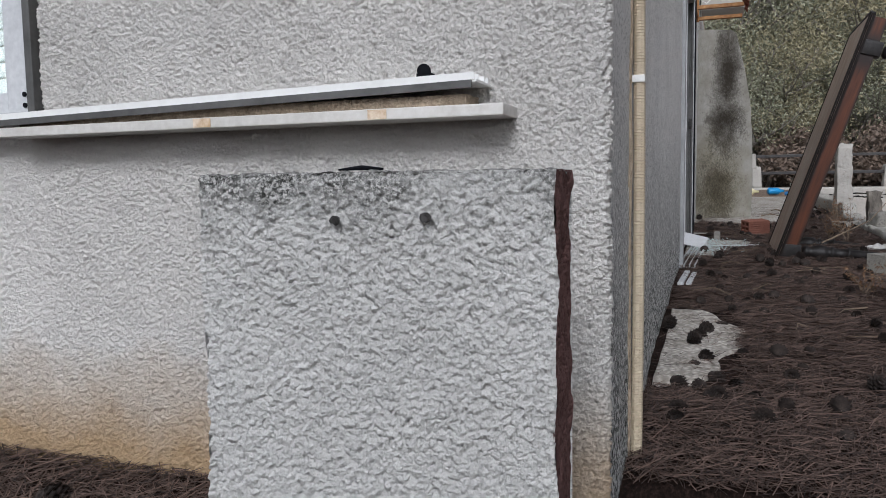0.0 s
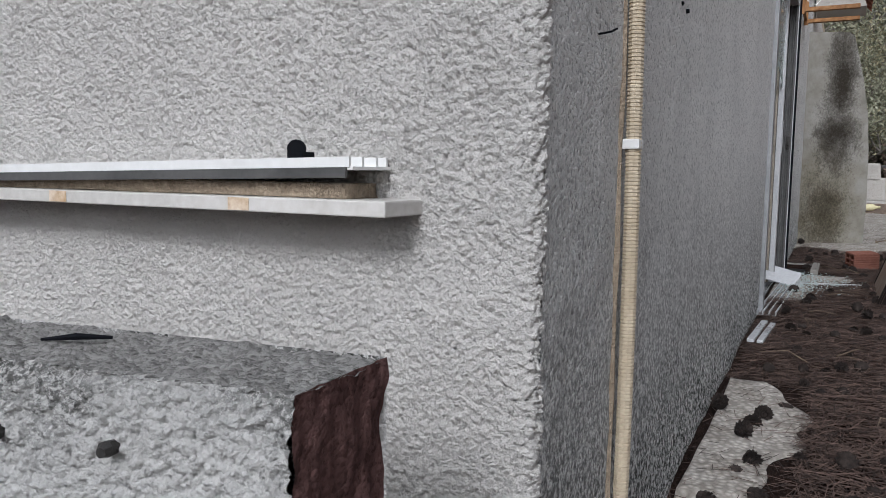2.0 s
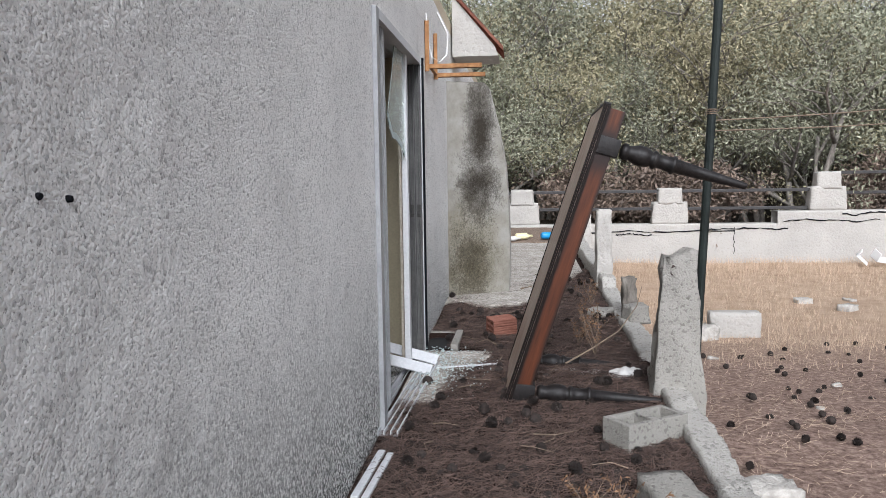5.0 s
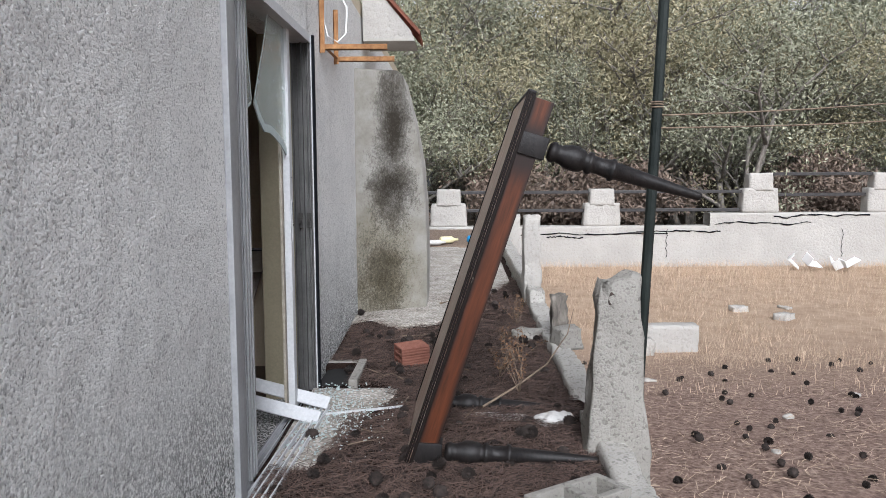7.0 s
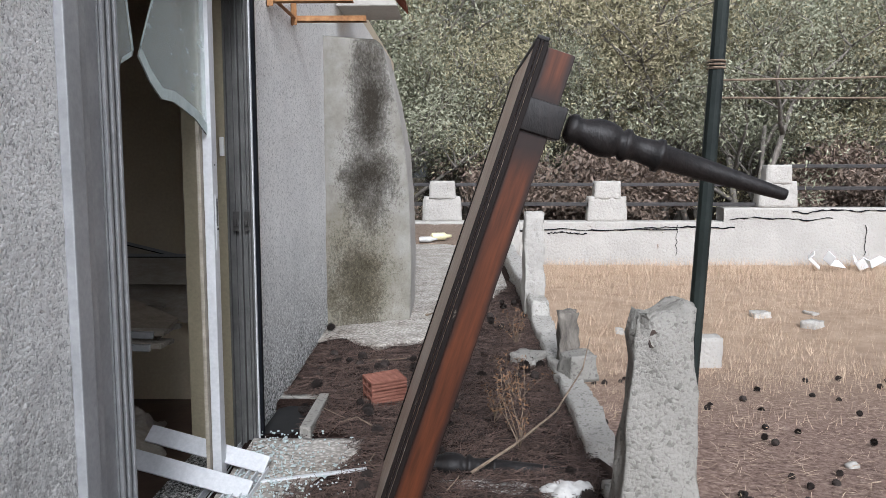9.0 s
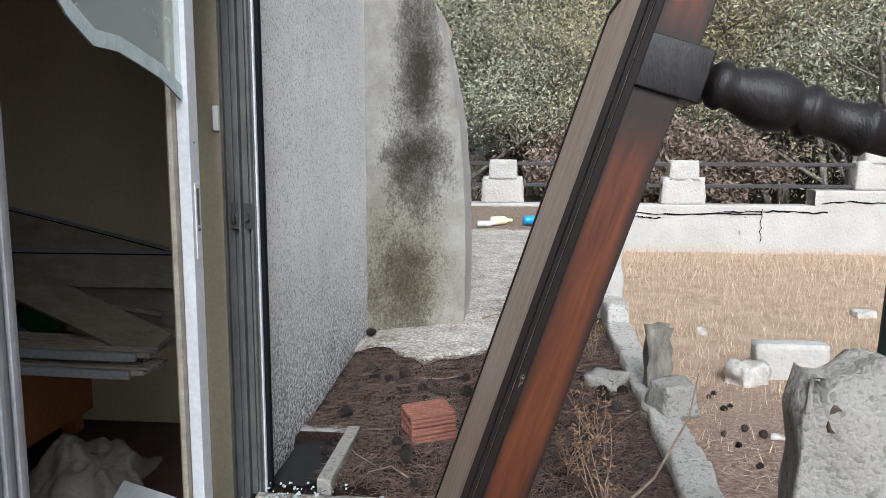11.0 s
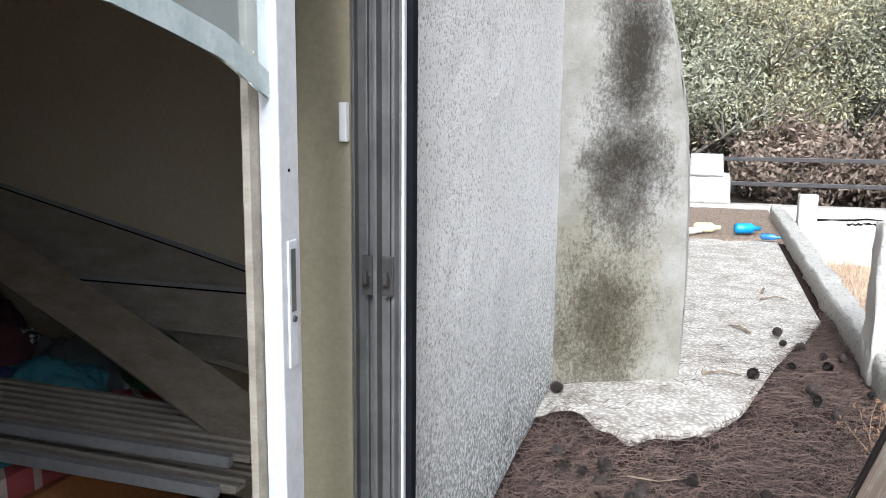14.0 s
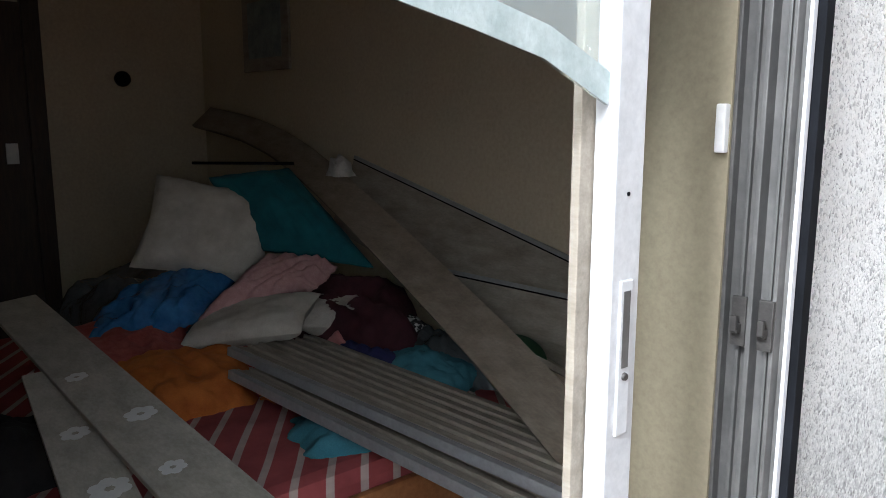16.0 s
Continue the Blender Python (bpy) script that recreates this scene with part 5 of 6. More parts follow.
def bent_board(name, label, pts, w, th, mat, face, lip=0.0):
    """A long board that bends along points; face is the way its broad side looks. A raised lip runs along its upper edge."""
    pts = [Vector(p) for p in pts]
    fine = []
    for k in range(len(pts) - 1):
        p0, p1, p2, p3 = pts[max(k - 1, 0)], pts[k], pts[k + 1], pts[min(k + 2, len(pts) - 1)]
        for q in range(8):
            t = q / 8
            fine.append(0.5 * (2 * p1 + (p2 - p0) * t + (2 * p0 - 5 * p1 + 4 * p2 - p3) * t * t + (3 * p1 - p0 - 3 * p2 + p3) * t ** 3))
    fine.append(pts[-1])
    o = thing(name, label, "board", at=tuple(fine[-1]))

    def sweep(y0, y1, z0, z1):
        bm = bmesh.new()
        rings = []
        for k, p in enumerate(fine):
            t = (fine[min(k + 1, len(fine) - 1)] - fine[max(k - 1, 0)]).normalized()
            y = Vector(face).cross(t).normalized()
            z = t.cross(y)
            rings.append([bm.verts.new(p - fine[-1] + y * a + z * b) for a, b in ((y0, z0), (y1, z0), (y1, z1), (y0, z1))])
        for a, b in zip(rings, rings[1:]):
            for k in range(4):
                bm.faces.new((a[k], a[(k + 1) % 4], b[(k + 1) % 4], b[k]))
        bm.faces.new(rings[0][::-1])
        bm.faces.new(rings[-1])
        bmesh.ops.recalc_face_normals(bm, faces=bm.faces[:])
        return bm

    part("panel", sweep(-w / 2, w / 2, -th / 2, th / 2), M[mat], o)
    if lip:
        part("edge_groove", sweep(w / 2 - 0.020, w / 2 - 0.014, th / 2 - 0.001, th / 2 + 0.003), M["black"], o, "dark groove")
        part("edge_lip", sweep(w / 2 - 0.014, w / 2 + 0.002, -th / 2, th / 2 + lip), M["alu_dull"], o, "pale raised lip")
    return o


bent_board("long_board", "dusty brown bent board fallen across the bed", ((-3.9, 6.2, 1.47), (-3.2, 6.19, 1.385), (-2.52, 6.13, 1.215), (-1.233, 5.90, 0.80), (-0.62, 5.74, 0.61), (-0.47, 5.70, 0.56)), 0.16, 0.02, "board", (0.5, -0.6, 0.6))
bent_board("leaning_board", "grey panel with a pale lip leaning on the bedroom wall", ((-2.45, 6.24, 1.12), (-1.7, 6.24, 0.945), (-1.04, 6.24, 0.79), (-0.5, 6.23, 0.66)), 0.36, 0.015, "slat", (0.05, -0.95, 0.25), 0.006)
bent_board("leaning_board", "grey board with a pale lip along the bedroom wall", ((-1.70, 6.12, 0.80), (-1.0, 6.14, 0.80), (-0.45, 6.14, 0.80)), 0.17, 0.018, "slat", (0.1, -0.9, 0.35), 0.005)
bent_board("thin_strip", "thin pale strip among the clothes", ((-1.35, 6.08, 0.70), (-1.0, 6.06, 0.66), (-0.6, 6.02, 0.62)), 0.022, 0.01, "slat", (0.1, -0.6, 0.8))


plank("wooden_lath", "white wooden slat sticking out over the door sill", (-0.35, 5.13, 0.235), (0.165, 5.08, 0.115), 0.078, 0.012, "aluminium", 42, cat="slat")
plank("wooden_lath", "white wooden slat sticking out over the door sill", (-0.35, 4.93, 0.205), (0.15, 4.86, 0.10), 0.078, 0.012, "aluminium", 42, cat="slat")


def shutter(label, a, b, w, n, tilt):
    """A stack of roller shutter slats side by side, each a hollow-backed strip with a raised lip."""
    t = thing("roller_shutter", label, "shutter", "fallen shutters")
    a, b = Vector(a), Vector(b)
    d = b - a
    x = d.normalized()
    y = Vector((0, 0, 1)).cross(x).normalized()
    t.matrix_basis = Matrix.Translation(a) @ Matrix((x, y, x.cross(y))).transposed().to_4x4() @ pose(0, 0, 0, tilt)
    step = w / n
    for k in range(n):
        y0 = -w / 2 + k * step
        off = 0.03 * noise.noise((k * 1.7, n, 0))
        part("slat", boxes((off, d.length + off, y0 + 0.002, y0 + step - 0.002, 0.0, 0.012), (off, d.length + off, y0 + 0.003, y0 + 0.013, 0.011, 0.02), bevel=0.002), M["slat"], t)
    part("side_rail", boxes((0.0, d.length * 0.97, -w / 2 - 0.03, -w / 2 - 0.002, -0.01, 0.022), bevel=0.003), M["alu_dull"], t, "grey edge rail")


shutter("stack of cream roller shutter slats on the bed", (-1.93, 5.56, 0.62), (-0.46, 5.74, 0.545), 0.36, 7, -4)
shutter("lower stack of dusty cream shutter slats", (-1.80, 5.47, 0.575), (-0.44, 5.62, 0.50), 0.3, 6, -6)


def stencils(board, spots_at):
    """White stencilled flowers on a board."""
    for x, y, r in spots_at:
        bm = bmesh.new()
        for k in range(6):
            c = 2 * math.pi * k / 6
            lathe(bm, [(0.0095, r * 0.42), (0.0105, r * 0.40)], 10, pose(x + r * 0.62 * math.cos(c), y + r * 0.62 * math.sin(c), 0))
        part("stencilled_flower", bm, M["plastic"], board, "worn white stencilled flower")


stencils(plank("painted_board", "dusty cream board with white floral stencils", (-2.5, 4.80, 0.80), (-0.66, 4.79, 0.70), 0.17, 0.018, "painted", 6), ((1.25, 0.02, 0.04), (1.55, -0.02, 0.03), (0.9, -0.03, 0.03)))
stencils(plank("painted_board", "dusty cream board with white floral stencils", (-1.75, 4.73, 0.74), (-0.74, 4.60, 0.66), 0.14, 0.018, "painted", 4), ((0.45, 0.0, 0.035), (0.75, 0.02, 0.045), (0.9, -0.03, 0.03)))


def cushion(name, label, x, y, z, sx, sy, h, mat, rot, seed):
    """A stuffed cushion with pinched corners and creases."""
    vs, fs, n = [], [], 26
    for side in (1, -1):
        for j in range(n):
            for i in range(n):
                a, b = i / (n - 1) * 2 - 1, j / (n - 1) * 2 - 1
                f = max(0.0, (1 - a ** 4) * (1 - b ** 4)) ** 0.45
                pin = 1 - 0.10 * (1 - abs(a)) * abs(b) ** 3 - 0.0
                pin2 = 1 - 0.10 * (1 - abs(b)) * abs(a) ** 3
                c = 0.10 * h * noise.noise((a * 3 + seed, b * 3, side)) + 0.05 * h * noise.noise((a * 9, b * 9, seed))
                vs.append((a * sx / 2 * pin2, b * sy / 2 * pin, side * (f * h / 2 + c * f)))
    for s in (0, 1):
        o = s * n * n
        for j in range(n - 1):
            for i in range(n - 1):
                q = (o + j * n + i, o + j * n + i + 1, o + (j + 1) * n + i + 1, o + (j + 1) * n + i)
                fs.append(q if s == 0 else q[::-1])
    me = bpy.data.meshes.new(name)
    me.from_pydata(vs, [], fs)
    me.materials.append(M[mat])
    o = smooth(new(name, me))
    o.matrix_basis = pose(x, y, z, *rot)
    return tagged(o, label, "pillow")


def drape(name, label, cat, corners, mat, bulge, fold, seed, n=54, freq=5.0, ragged=0.06):
    """A soft sheet between four corners, swollen in the middle, with ridged folds and an uneven rim."""
    a, b, c, d = [Vector(p) for p in corners]
    up = (b - a).cross(d - a).normalized()
    if up.dot(Vector((0.6, -0.5, 0.6))) < 0:
        up = -up
    base = (a + b + c + d) / 4

    def fn(u, v):
        u2 = u + ragged * noise.noise((v * 3.1 + seed, u, 1)) + 0.4 * ragged * noise.noise((v * 11, seed, 2))
        v2 = v + ragged * noise.noise((u * 3.3, v + seed, 3)) + 0.4 * ragged * noise.noise((u * 12, seed, 4))
        p = (a * (1 - u2) + b * u2) * (1 - v2) + (d * (1 - u2) + c * u2) * v2
        rim = min(1.0, 7 * min(u, 1 - u, v, 1 - v))
        h = bulge * (max(0.0, math.sin(math.pi * u)) * max(0.0, math.sin(math.pi * v))) ** 0.6
        ridge = 1 - 2.4 * abs(noise.noise((u * freq + seed, v * freq * 0.6 + 0.6 * noise.noise((u * 3, v * 3, seed)), seed)))
        h += fold * ridge * (0.35 + 0.65 * rim) + 0.3 * fold * noise.noise((u * freq * 3, v * freq * 3, seed))
        return tuple(p - base + up * (h - 0.03 * (1 - rim)))

    o = grid_mesh(name, fn, n, n, M[mat])
    o.location = base
    sol = o.modifiers.new("thickness", "SOLIDIFY")
    sol.thickness = 0.006
    return tagged(o, label, cat)


crumple("plastic_cover", "dusty clear plastic cover heaped on the bed", "cover", -2.95, 5.65, 0.49, 1.3, 1.1, 0.42, "clear_bag", 3, 60)
drape("blue_sheet", "shiny blue plastic sheet under a clear cover", "sheet", ((-2.756, 5.243, 0.72), (-2.516, 5.763, 0.852), (-2.209, 5.381, 0.704), (-2.243, 4.912, 0.60)), "bluebag", 0.05, 0.030, 5, freq=6)
drape("red_blanket", "faded red blanket on the bed", "blanket", ((-2.60, 4.85, 0.66), (-2.367, 5.403, 0.69), (-2.0, 5.23, 0.60), (-2.06, 4.80, 0.56)), "faded_red", 0.03, 0.018, 8)
ob = drape("orange_blanket", "orange fringed wool blanket on the striped mattress", "blanket", ((-2.20, 4.96, 0.60), (-2.02, 5.48, 0.615), (-1.70, 5.36, 0.505), (-1.70, 4.98, 0.505)), "orange", 0.045, 0.024, 11, freq=4.5)
fr = random.Random(12)
bm = bmesh.new()
for k in range(70):
    q = Vector((-2.0, 5.49, 0.60)).lerp(Vector((-1.70, 5.37, 0.51)), fr.random()) - ob.location
    e = q + Vector((fr.uniform(-0.01, 0.07), fr.uniform(0.02, 0.06), -0.008))
    tube(bm, [q, (q + e) / 2 + Vector((0, 0, 0.012)), e + Vector((fr.uniform(-0.015, 0.015), 0, 0))], [0.003, 0.0028, 0.002], 4)
tagged(part("fringe", bm, M["orange"], ob, "twisted wool fringe"), kind="stuff")
cushion("pillow", "soiled white pillow leaning on the heap", -2.56, 5.60, 0.985, 0.56, 0.45, 0.17, "pillow", (58, 10, 52), 2)
drape("teal_cloth", "teal cloth draped over the leaning pillow", "cloth", ((-2.66, 5.66, 1.215), (-2.53, 5.99, 1.25), (-2.03, 6.10, 0.845), (-2.33, 5.745, 0.92)), "teal", 0.055, 0.018, 14, freq=3.5, ragged=0.03)
drape("pink_towel", "pale pink towelling robe over the flat pillow", "towel", ((-2.342, 5.782, 0.895), (-2.105, 5.967, 0.857), (-2.06, 5.79, 0.78), (-2.19, 5.37, 0.715)), "pink", 0.05, 0.022, 17, freq=6)
cushion("pillow", "flat soiled white pillow with piped seam on the bed", -2.06, 5.53, 0.69, 0.50, 0.30, 0.11, "pillow", (16, -10, 40), 5)
cushion("pillow", "soiled cream pillow on the bed", -2.02, 5.93, 0.65, 0.36, 0.24, 0.13, "pillow", (12, 4, 55), 9)
crumple("maroon_blanket", "dark maroon blanket under the boards", "blanket", -2.05, 6.0, 0.50, 0.7, 0.45, 0.34, "maroon", 20, 40, 10)
crumple("red_cloth", "red and white cloth beneath the flat pillow", "cloth", -1.92, 5.50, 0.52, 0.34, 0.2, 0.13, "red", 23, 34, 30)
crumple("navy_clothes", "navy clothes on the bed", "clothes", -1.78, 5.86, 0.50, 0.36, 0.24, 0.13, "navy", 26, 40, 25)
crumple("rose_cloth", "small bright pink cloth among the clothes", "cloth", -1.90, 5.87, 0.53, 0.2, 0.12, 0.12, "rose", 27, 24, 25)
crumple("blue_cloth", "faded blue cloth on the bed", "cloth", -1.50, 5.98, 0.50, 0.44, 0.26, 0.14, "cyan", 29, 40, 10)
crumple("grey_clothes", "grey clothes heaped by the wall", "clothes", -1.55, 6.1, 0.50, 0.5, 0.2, 0.2, "clear_bag", 30, 40, 0)
crumple("patterned_cloth", "black and white patterned cloth on the bed", "cloth", -1.80, 6.08, 0.58, 0.26, 0.16, 0.12, "leopard", 31, 34, 20)
drape("blue_bag", "light blue cloth bag on the striped mattress", "bag", ((-1.50, 5.36, 0.515), (-1.24, 5.66, 0.515), (-1.09, 5.55, 0.515), (-1.19, 5.25, 0.515)), "cyan", 0.03, 0.010, 34, freq=4, ragged=0.12)
bm = bmesh.new()
tube(bm, [(-2.83, 5.66, 1.262), (-2.50, 6.0, 1.262)], [0.007, 0.007], 8)
tagged(part("dark_rod", bm, M["black"]), "thin black rod lying over the teal cloth", "rod")
crumple("paper_scrap", "torn white paper caught behind the board", "paper", -2.3, 6.12, 1.22, 0.12, 0.1, 0.1, "paper", 51, 20, 0)
bm = bmesh.new()
bmesh.ops.create_icosphere(bm, subdivisions=4, radius=0.115)
for v in bm.verts:
    v.co.z *= 0.94
    v.co += v.normal * 0.004 * noise.noise(v.co * 12)
ball = smooth(part("green_ball", bm, M["green"]))
ball.location = (-1.19, 6.10, 0.605)
tagged(ball, "dull dark green rubber ball behind the boards", "ball")
crumple("black_cloth", "black cloth under the painted boards", "cloth", -1.75, 4.62, 0.5, 0.5, 0.3, 0.16, "black_cloth", 36, 36, 0)
crumple("white_sack", "dirty greyish white sack on the bedroom floor", "sack", -0.70, 5.55, 0.02, 0.42, 0.5, 0.24, "slat", 41, 40, 20)
crumple("white_sack", "dirty greyish white sack on the bedroom floor", "sack", -0.78, 4.95, 0.02, 0.40, 0.45, 0.2, "slat", 44, 36, 70)

pic = thing("picture", "small framed seascape picture on the bedroom wall", "picture", at=(-3.25, Y_ROOM, 1.92))
part("frame", boxes((-0.25, 0.25, -0.018, -0.001, -0.20, 0.22), bevel=0.004), M["slat"], pic, "pale picture frame")
part("print", boxes((-0.18, 0.18, -0.021, -0.0185, -0.13, 0.17)), M["print"], pic, "faded blue-green print")
bm = bmesh.new()
lathe(bm, [(0, 0.045), (0.02, 0.045), (0.022, 0.03)], 20, pose(X_BACK, 5.80, 1.69, 0, 90))
tagged(part("wall_socket_hole", bm, M["black"]), "round black fitting hole in the ochre wall", "wall fitting")
dd = thing("door_2", "dark brown wooden inner door and frame", "door", kind="structure", at=(X_BACK, 5.0, 0.02))
part("frame", boxes((0.001, 0.05, 0.28, 0.37, 0, 2.1), (0.001, 0.05, -0.6, -0.51, 0, 2.1), bevel=0.004), M["dark_wood"], dd)
part("leaf", boxes((0.001, 0.03, -0.51, 0.28, 0, 2.05), bevel=0.004), M["dark_wood"], dd)
part("switch", boxes((0.05, 0.06, 0.15, 0.21, 1.2, 1.31), bevel=0.003), M["plastic"], dd, "white plastic switch")


# ---- trees beyond the boundary ----
def leaves(rnd, centres, per, spread, size, flat=0.8):
    """Many small pointed leaves round clump centres, as points and faces."""
    vs, fs = [], []
    g = np.random.default_rng(rnd)
    for c, s in centres:
        n = int(per * s * s)
        d = g.normal(size=(n, 3))
        d /= np.linalg.norm(d, axis=1)[:, None]
        p = np.array(c) + d * (spread * s * g.random((n, 1)) ** 0.5) * np.array((1, 1, flat))
        a = g.normal(size=(n, 3))
        a /= np.linalg.norm(a, axis=1)[:, None]
        b = np.cross(a, g.normal(size=(n, 3)))
        b /= np.linalg.norm(b, axis=1)[:, None]
        k = size * g.uniform(0.6, 1.4, (n, 1))
        base = len(vs)
        q = np.stack([p - a * k, p + b * k * 0.34, p + a * k, p - b * k * 0.34], 1).reshape(-1, 3)
        vs.extend(q.tolist())
        fs.extend([(base + 4 * i, base + 4 * i + 1, base + 4 * i + 2, base + 4 * i + 3) for i in range(n)])
    return vs, fs


def tree(seed, height, spread, mat, label, per=165, leaf=0.038, low=0.9):
    rnd = random.Random(seed)
    t = thing("tree", label, "tree", "trees beyond the wall")
    bm = bmesh.new()
    tips = []

    def limb(p, d, L, r, depth):
        pts, q = [p.copy()], p.copy()
        for k in range(5):
            d = (d + Vector((rnd.uniform(-0.28, 0.28), rnd.uniform(-0.28, 0.28), rnd.uniform(-0.1, 0.2)))).normalized()
            q = q + d * L / 5
            pts.append(q.copy())
        tube(bm, pts, [r * (1 - 0.6 * k / 5) for k in range(6)], 6)
        if depth <= 0:
            tips.append((pts[-1], 0.8))
            return
        tips.append((pts[-1], 0.75))
        for k in range(4 if depth == 3 else 3):
            a = rnd.uniform(0, 2 * math.pi)
            nd = (d * 0.5 + Vector((math.cos(a), math.sin(a), rnd.uniform(-0.15, 0.7)))).normalized()
            limb(pts[rnd.choice((2, 3, 4, 5))], nd, L * rnd.uniform(0.5, 0.75), max(r * 0.5, 0.012), depth - 1)

    for k in range(3):
        limb(Vector((rnd.uniform(-0.1, 0.1), rnd.uniform(-0.1, 0.1), 0)), Vector((rnd.uniform(-0.5, 0.5), rnd.uniform(-0.5, 0.5), 1)).normalized(), height * rnd.uniform(0.42, 0.6), 0.085, 3)
    smooth(part("trunk", bm, M["bark"], t))
    for k in range(14):
        a, rr = rnd.uniform(0, 6.3), spread * rnd.uniform(0.4, 1.0)
        tips.append((Vector((rr * math.cos(a), rr * math.sin(a), rnd.uniform(low, height * 0.95))), rnd.uniform(0.6, 1.1)))
    vs, fs = leaves(seed, [(tuple(p), s) for p, s in tips], per, spread * 0.34, leaf)
    me = bpy.data.meshes.new("crown")
    me.from_pydata(vs, [], fs)
    me.materials.append(mat)
    c = new("crown", me)
    c.parent = t
    return t


kinds = [tree(1, 5.2, 2.0, M["olive"], "dense grey-green olive tree with tangled twigs"),
         tree(2, 6.0, 2.2, M["olive_b"], "dusty olive-green tree with thin crooked limbs"),
         tree(3, 4.6, 1.9, M["olive"], "low spreading grey-green tree"),
         tree(4, 1.7, 1.3, M["dead"], "dry russet bush behind the boundary wall", 120, 0.05, 0.1)]
spots = random.Random(11)
rows_at = []
for row, (y, step, ks) in enumerate(((17.6, 1.5, (3, 3, 2)), (19.2, 1.9, (0, 1, 2)), (21.5, 2.0, (1, 0, 2)), (24.5, 2.4, (0, 1)), (29.0, 3.2, (1, 0)))):
    x = -4.0 - row * 0.6
    while x < 14.5 + row * 2.5:
        rows_at.append((x + spots.uniform(-0.5, 0.5), y + spots.uniform(-0.6, 0.6), spots.choice(ks), spots.uniform(0.85, 1.2) * (1.35 if row > 1 else 1.0)))
        x += step
used = set()
for x, y, k, s in rows_at:
    z = (lerp(FIELD, y) if y < 22 else lerp(FIELD, y) + (y - 22) * 0.22) - 0.05
    m = pose(x, y, z, 0, 0, spots.uniform(0, 360))
    if k in used:
        o = copy_thing(kinds[k], m)
    else:
        o = kinds[k]
        o.matrix_basis = m
        used.add(k)
    o.scale = (s, s, s)


# ---- pine cones ----
def pine_cone():
    bm = bmesh.new()
    lathe(bm, [(0.0, 0.008), (0.012, 0.02), (0.03, 0.022), (0.05, 0.014), (0.058, 0.004)], 8)
    for r in range(7):
        z, n = 0.004 + r * 0.008, 8
        rad = 0.031 * math.sin(math.pi * (r + 1.3) / 8.6)
        for k in range(n):
            a = 2 * math.pi * (k + 0.5 * (r % 2)) / n
            c, s = math.cos(a), math.sin(a)
            w = 0.010
            up = 0.006 + 0.002 * r
            p = [Vector((0.012 * c, 0.012 * s, z)), Vector((rad * c - w * s, rad * s + w * c, z + up)), Vector((rad * 1.42 * c, rad * 1.42 * s, z + up + 0.006)), Vector((rad * c + w * s, rad * s - w * c, z + up))]
            v = [bm.verts.new(q) for q in p]
            bm.faces.new(v)
            v2 = [bm.verts.new(q - Vector((0, 0, 0.004))) for q in p]
            bm.faces.new(v2[::-1])
    o = part("pine_cone", bm, M["cone"])
    return tagged(o, "dark open pine cone lying on the litter", "pine cone", "fallen pine cones")


cone_thing = pine_cone()
cone_rnd = random.Random(5)


def drop_cone(x, y, size=1.0, first=[True]):
    if x < 0.55 and 4.3 < y < 5.7 and size != 0.85:
        return
    z = ground_z(x, y)
    if 0.0 < x < 1.5 and y > 7.2:
        z += 0.03
    m = pose(x, y, z + 0.028 * size, cone_rnd.uniform(40, 130), cone_rnd.uniform(-30, 30), cone_rnd.uniform(0, 360))
    if first[0]:
        first[0] = False
        cone_thing.matrix_basis = m
        o = cone_thing
    else:
        o = copy_thing(cone_thing, m)
    o.scale = (size,) * 3


for x, y in ((0.078, 7.5), (0.06, 7.78), (0.06, 1.995), (0.95, 8.05), (0.16, 4.62), (0.34, 4.65), (0.30, 4.32), (0.14, 1.75), (0.18, 1.9), (0.1, 1.2), (0.23, 1.3), (0.3, 2.1)):
    drop_cone(x, y, 0.85)
for k in range(230):
    drop_cone(cone_rnd.uniform(0.12, 1.48), cone_rnd.uniform(0.6, 6.9), cone_rnd.uniform(0.55, 0.9))
for k in range(12):
    drop_cone(cone_rnd.uniform(1.12, 1.5), cone_rnd.uniform(7.3, 9.3), cone_rnd.uniform(0.5, 0.8))
for k in range(150):
    drop_cone(1.8 + 4.8 * cone_rnd.random() ** 1.2, cone_rnd.uniform(3.2, 8.8), cone_rnd.uniform(0.48, 0.75))
for x, y in ((-1.35, -0.25), (-1.1, -0.35), (-0.75, -0.3)):
    drop_cone(x, y, 1.1)


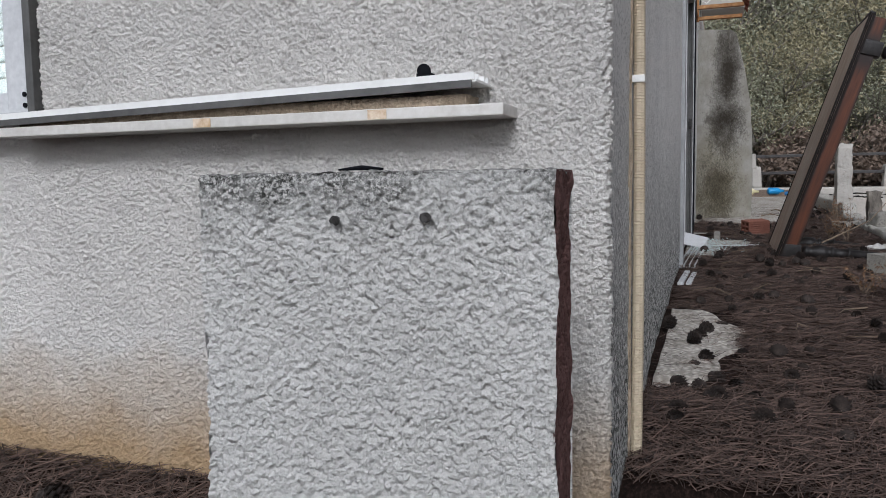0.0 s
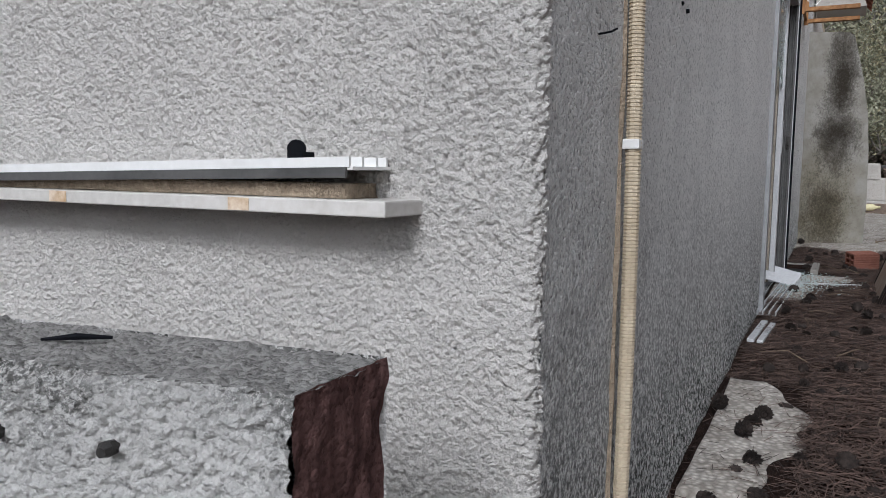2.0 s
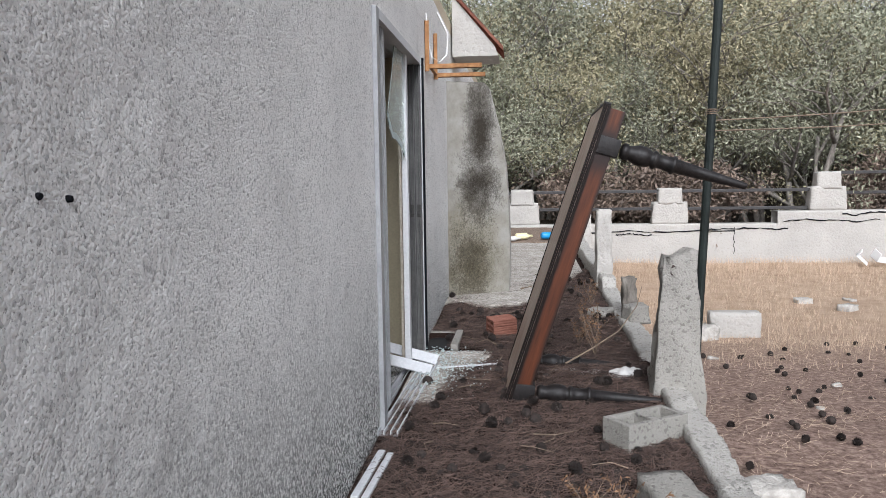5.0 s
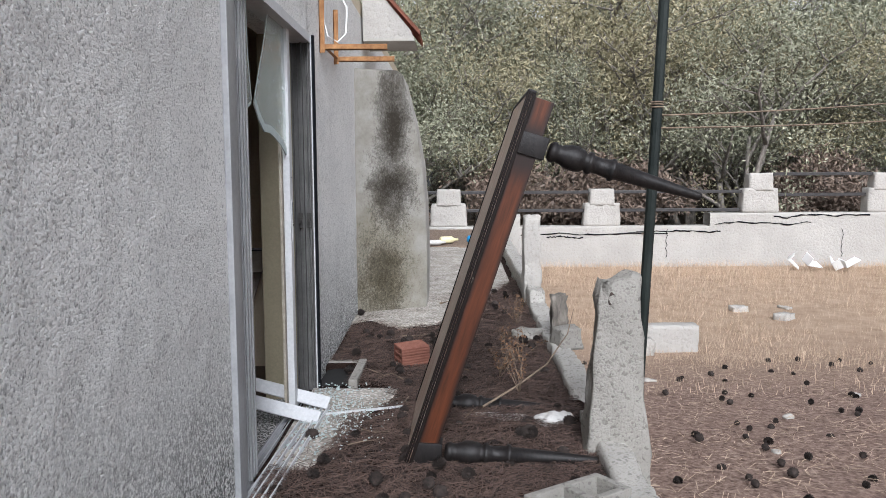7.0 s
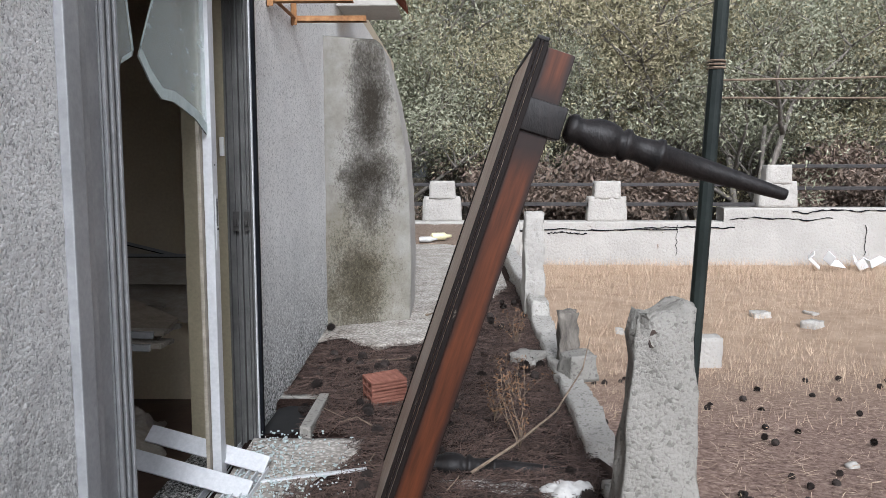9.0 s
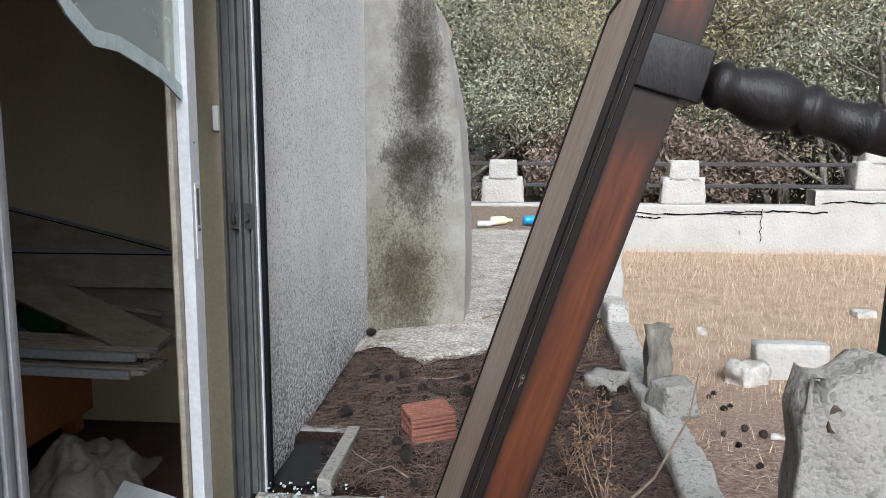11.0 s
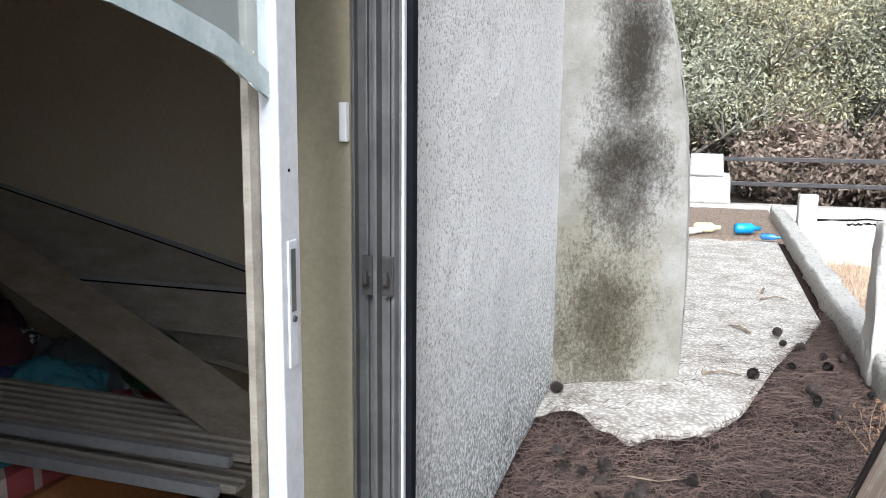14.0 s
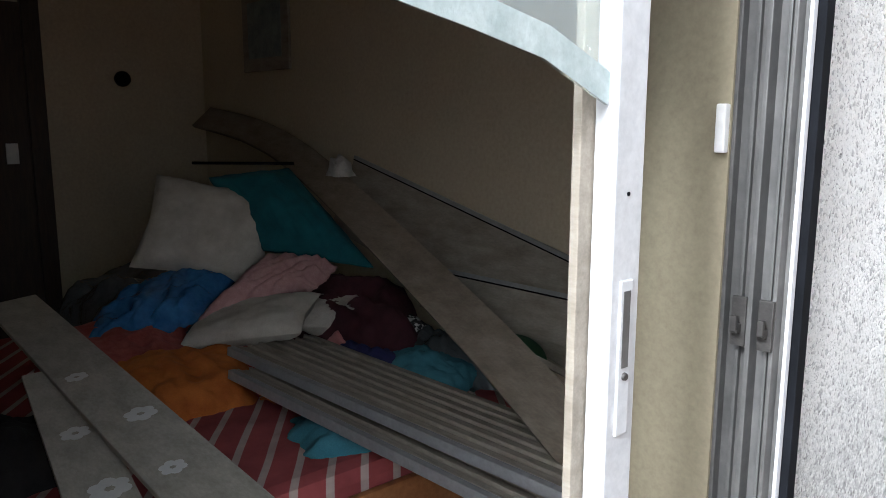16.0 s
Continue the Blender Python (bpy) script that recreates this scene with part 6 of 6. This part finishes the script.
# ---- needles, straw and weeds ----
def strands(name, label, cat, n, place, length, width, mat, upright, seed):
    """One mesh of many thin strands: lying needles or standing straw."""
    rnd = random.Random(seed)
    vs, fs = [], []
    for _ in range(n):
        got = place(rnd)
        if got is None:
            continue
        x, y, z = got
        L, a = length * rnd.uniform(0.5, 1.3), rnd.uniform(0, 2 * math.pi)
        c, s = math.cos(a), math.sin(a)
        b = len(vs)
        if upright:
            lx, ly = rnd.gauss(0, 0.3) * L, rnd.gauss(0, 0.3) * L
            vs += [(x - width * c, y - width * s, z), (x + width * c, y + width * s, z), (x + lx, y + ly, z + L)]
            fs.append((b, b + 1, b + 2))
        else:
            h1, h2 = rnd.uniform(0.0, 0.02), rnd.uniform(0.0, 0.03)
            px, py = -s * width, c * width
            vs += [(x - c * L / 2 - px, y - s * L / 2 - py, z + h1), (x + c * L / 2 - px, y + s * L / 2 - py, z + h2), (x + c * L / 2 + px, y + s * L / 2 + py, z + h2 + 0.001), (x - c * L / 2 + px, y - s * L / 2 + py, z + h1 + 0.001)]
            fs.append((b, b + 1, b + 2, b + 3))
    me = bpy.data.meshes.new(name)
    me.from_pydata(vs, [], fs)
    me.materials.append(M[mat])
    return tagged(new(name, me), label, cat, kind="stuff")


def on_terrace(r):
    x, y = r.uniform(0.03, 1.55), r.uniform(0.3, 9.8)
    bare = (1.15 < y < 2.4 and x < 0.35) or (4.25 < y < 5.55 and x < (0.26 if y < 5.0 else 0.46))
    if bare and r.random() < 0.93:
        return None
    over = y - path_edge(x) + r.gauss(0, 0.12)
    if over > 0 and r.random() < 0.96:
        return None
    if x < 0.22 and 5.5 < y < 6.05:
        return None
    return x, y, ground_z(x, y) + 0.02 * fbm(x * 1.7, y * 1.7, 0.3) + 0.006


strands("pine_needles", "reddish brown fallen pine needles covering the terrace", "pine needles", 135000, on_terrace, 0.10, 0.0011, "needles", False, 3)
strands("pine_needles", "brown fallen pine needles by the gable wall", "pine needles", 14000, lambda r: ((lambda x, y: (x, y, ground_z(x, y) + 0.012))(r.uniform(-2.4, 0.6), -abs(r.gauss(0, 0.5)))), 0.10, 0.0012, "needles", False, 4)
strands("dry_grass", "thin dry straw in the field", "dry grass", 42000, lambda r: ((lambda x, y: (x, y, ground_z(x, y) - 0.01) if noise.noise((x * 0.6, y * 0.6, 4)) + (y - 9) * 0.12 > r.uniform(-0.5, 0.5) else None)(r.uniform(1.9, 12), r.uniform(7.0, 15.4))), 0.085, 0.0028, "grass", True, 6)
strands("dry_grass", "tufts of tall dry straw along the boundary wall", "dry grass", 9000, lambda r: ((lambda x, y: (x, y, ground_z(x, y) - 0.01))(r.uniform(2.0, 12), 15.5 - abs(r.gauss(0, 0.9)))), 0.17, 0.003, "grass", True, 7)
strands("short_straw", "short trodden straw in the near field", "dry grass", 8000, lambda r: ((lambda x, y: (x, y, ground_z(x, y) + 0.004))(1.75 + 6 * r.random() ** 1.2, r.uniform(3.0, 9.5))), 0.07, 0.0013, "grass", False, 8)


def glass_crumbs():
    """Crumbs and slivers of the shattered pane strewn over the threshold."""
    g = random.Random(21)
    vs, fs = [], []
    for _ in range(900):
        x, y = abs(g.gauss(0.04, 0.2)) + 0.04, g.gauss(5.0, 0.33)
        if x > 0.62 or not 4.3 < y < 5.52:
            continue
        z, r, a = ground_z(0.3, y) + 0.022, g.uniform(0.002, 0.007) * (2.4 if g.random() < 0.05 else 1), g.uniform(0, 6.3)
        k = len(vs)
        n = g.choice((3, 4))
        for h in (0.0, 0.004):
            vs += [(x + r * g.uniform(0.6, 1.2) * math.cos(a + 6.283 * i / n), y + r * math.sin(a + 6.283 * i / n), z + h + g.uniform(0, 0.006)) for i in range(n)]
        fs += [tuple(range(k, k + n))[::-1], tuple(range(k + n, k + 2 * n))] + [(k + i, k + (i + 1) % n, k + n + (i + 1) % n, k + n + i) for i in range(n)]
    me = bpy.data.meshes.new("broken_glass")
    me.from_pydata(vs, [], fs)
    me.materials.append(M["glass_edge"])
    tagged(new("broken_glass", me), "whitish crumbs of shattered glass on the threshold", "broken glass", kind="stuff")


glass_crumbs()


def weed(x, y, h, seed):
    rnd = random.Random(seed)
    w = thing("dry_weed", "withered orange-brown weed on the terrace", "weed", "dry weeds", at=(x, y, ground_z(x, y)))
    tips = []
    for k in range(7):
        bm = bmesh.new()
        p, d = Vector((0, 0, 0)), Vector((rnd.uniform(-0.5, 0.5), rnd.uniform(-0.5, 0.5), 1)).normalized()
        pts = [p]
        for i in range(5):
            d = (d + Vector((rnd.uniform(-0.3, 0.3), rnd.uniform(-0.3, 0.3), 0))).normalized()
            pts.append(pts[-1] + d * h / 5 * rnd.uniform(0.6, 1.1))
        tube(bm, pts, [0.003, 0.0028, 0.0025, 0.002, 0.0016, 0.001], 4)
        part("stem", bm, M["twig"], w)
        tips += [(tuple(q), 0.5) for q in pts[2:]]
    vs, fs = leaves(seed, tips, 26, 0.045, 0.010, 1.0)
    me = bpy.data.meshes.new("leaves")
    me.from_pydata(vs, [], fs)
    me.materials.append(M["weed"])
    new("leaves", me).parent = w


for k, (x, y, h) in enumerate(((1.12, 2.75, 0.3), (1.2, 2.55, 0.25), (1.25, 5.35, 0.42), (1.3, 6.0, 0.3), (1.15, 5.7, 0.26), (1.38, 7.2, 0.3), (1.0, 2.95, 0.2))):
    weed(x, y, h, 40 + k)


def fallen_branch(pts, r, label):
    bm = bmesh.new()
    tube(bm, pts, [r * (1 - 0.7 * k / (len(pts) - 1)) for k in range(len(pts))], 6)
    tagged(part("fallen_twig", bm, M["twig"]), label, "twig")


fallen_branch([(1.02, 5.0, 0.12), (1.2, 5.1, 0.2), (1.4, 5.3, 0.28), (1.55, 5.5, 0.42), (1.6, 5.6, 0.55)], 0.007, "long bare twig leaning over the low wall")
twigs = random.Random(9)
for k in range(26):
    x, y, a = twigs.uniform(0.25, 1.45), twigs.uniform(1.6, 7.0), twigs.uniform(0, 6.3)
    L, z = twigs.uniform(0.12, 0.3), ground_z(x, y) + 0.03
    fallen_branch([(x, y, z), (x + L * 0.5 * math.cos(a), y + L * 0.5 * math.sin(a), z + twigs.uniform(0, 0.03)), (x + L * math.cos(a + 0.3), y + L * math.sin(a + 0.3), z + 0.005)], 0.004, "thin bare twig on pine litter")
for x, y, a in ((1.13, 9.9, 0.3), (1.0, 8.9, 2.2), (0.72, 8.0, 0.2), (1.15, 10.1, 1.4)):
    z = ground_z(0.5, y) + 0.03
    fallen_branch([(x, y, z), (x + 0.1 * math.cos(a), y + 0.1 * math.sin(a), z + 0.02), (x + 0.2 * math.cos(a), y + 0.2 * math.sin(a), z)], 0.012, "short bark scrap on the path")
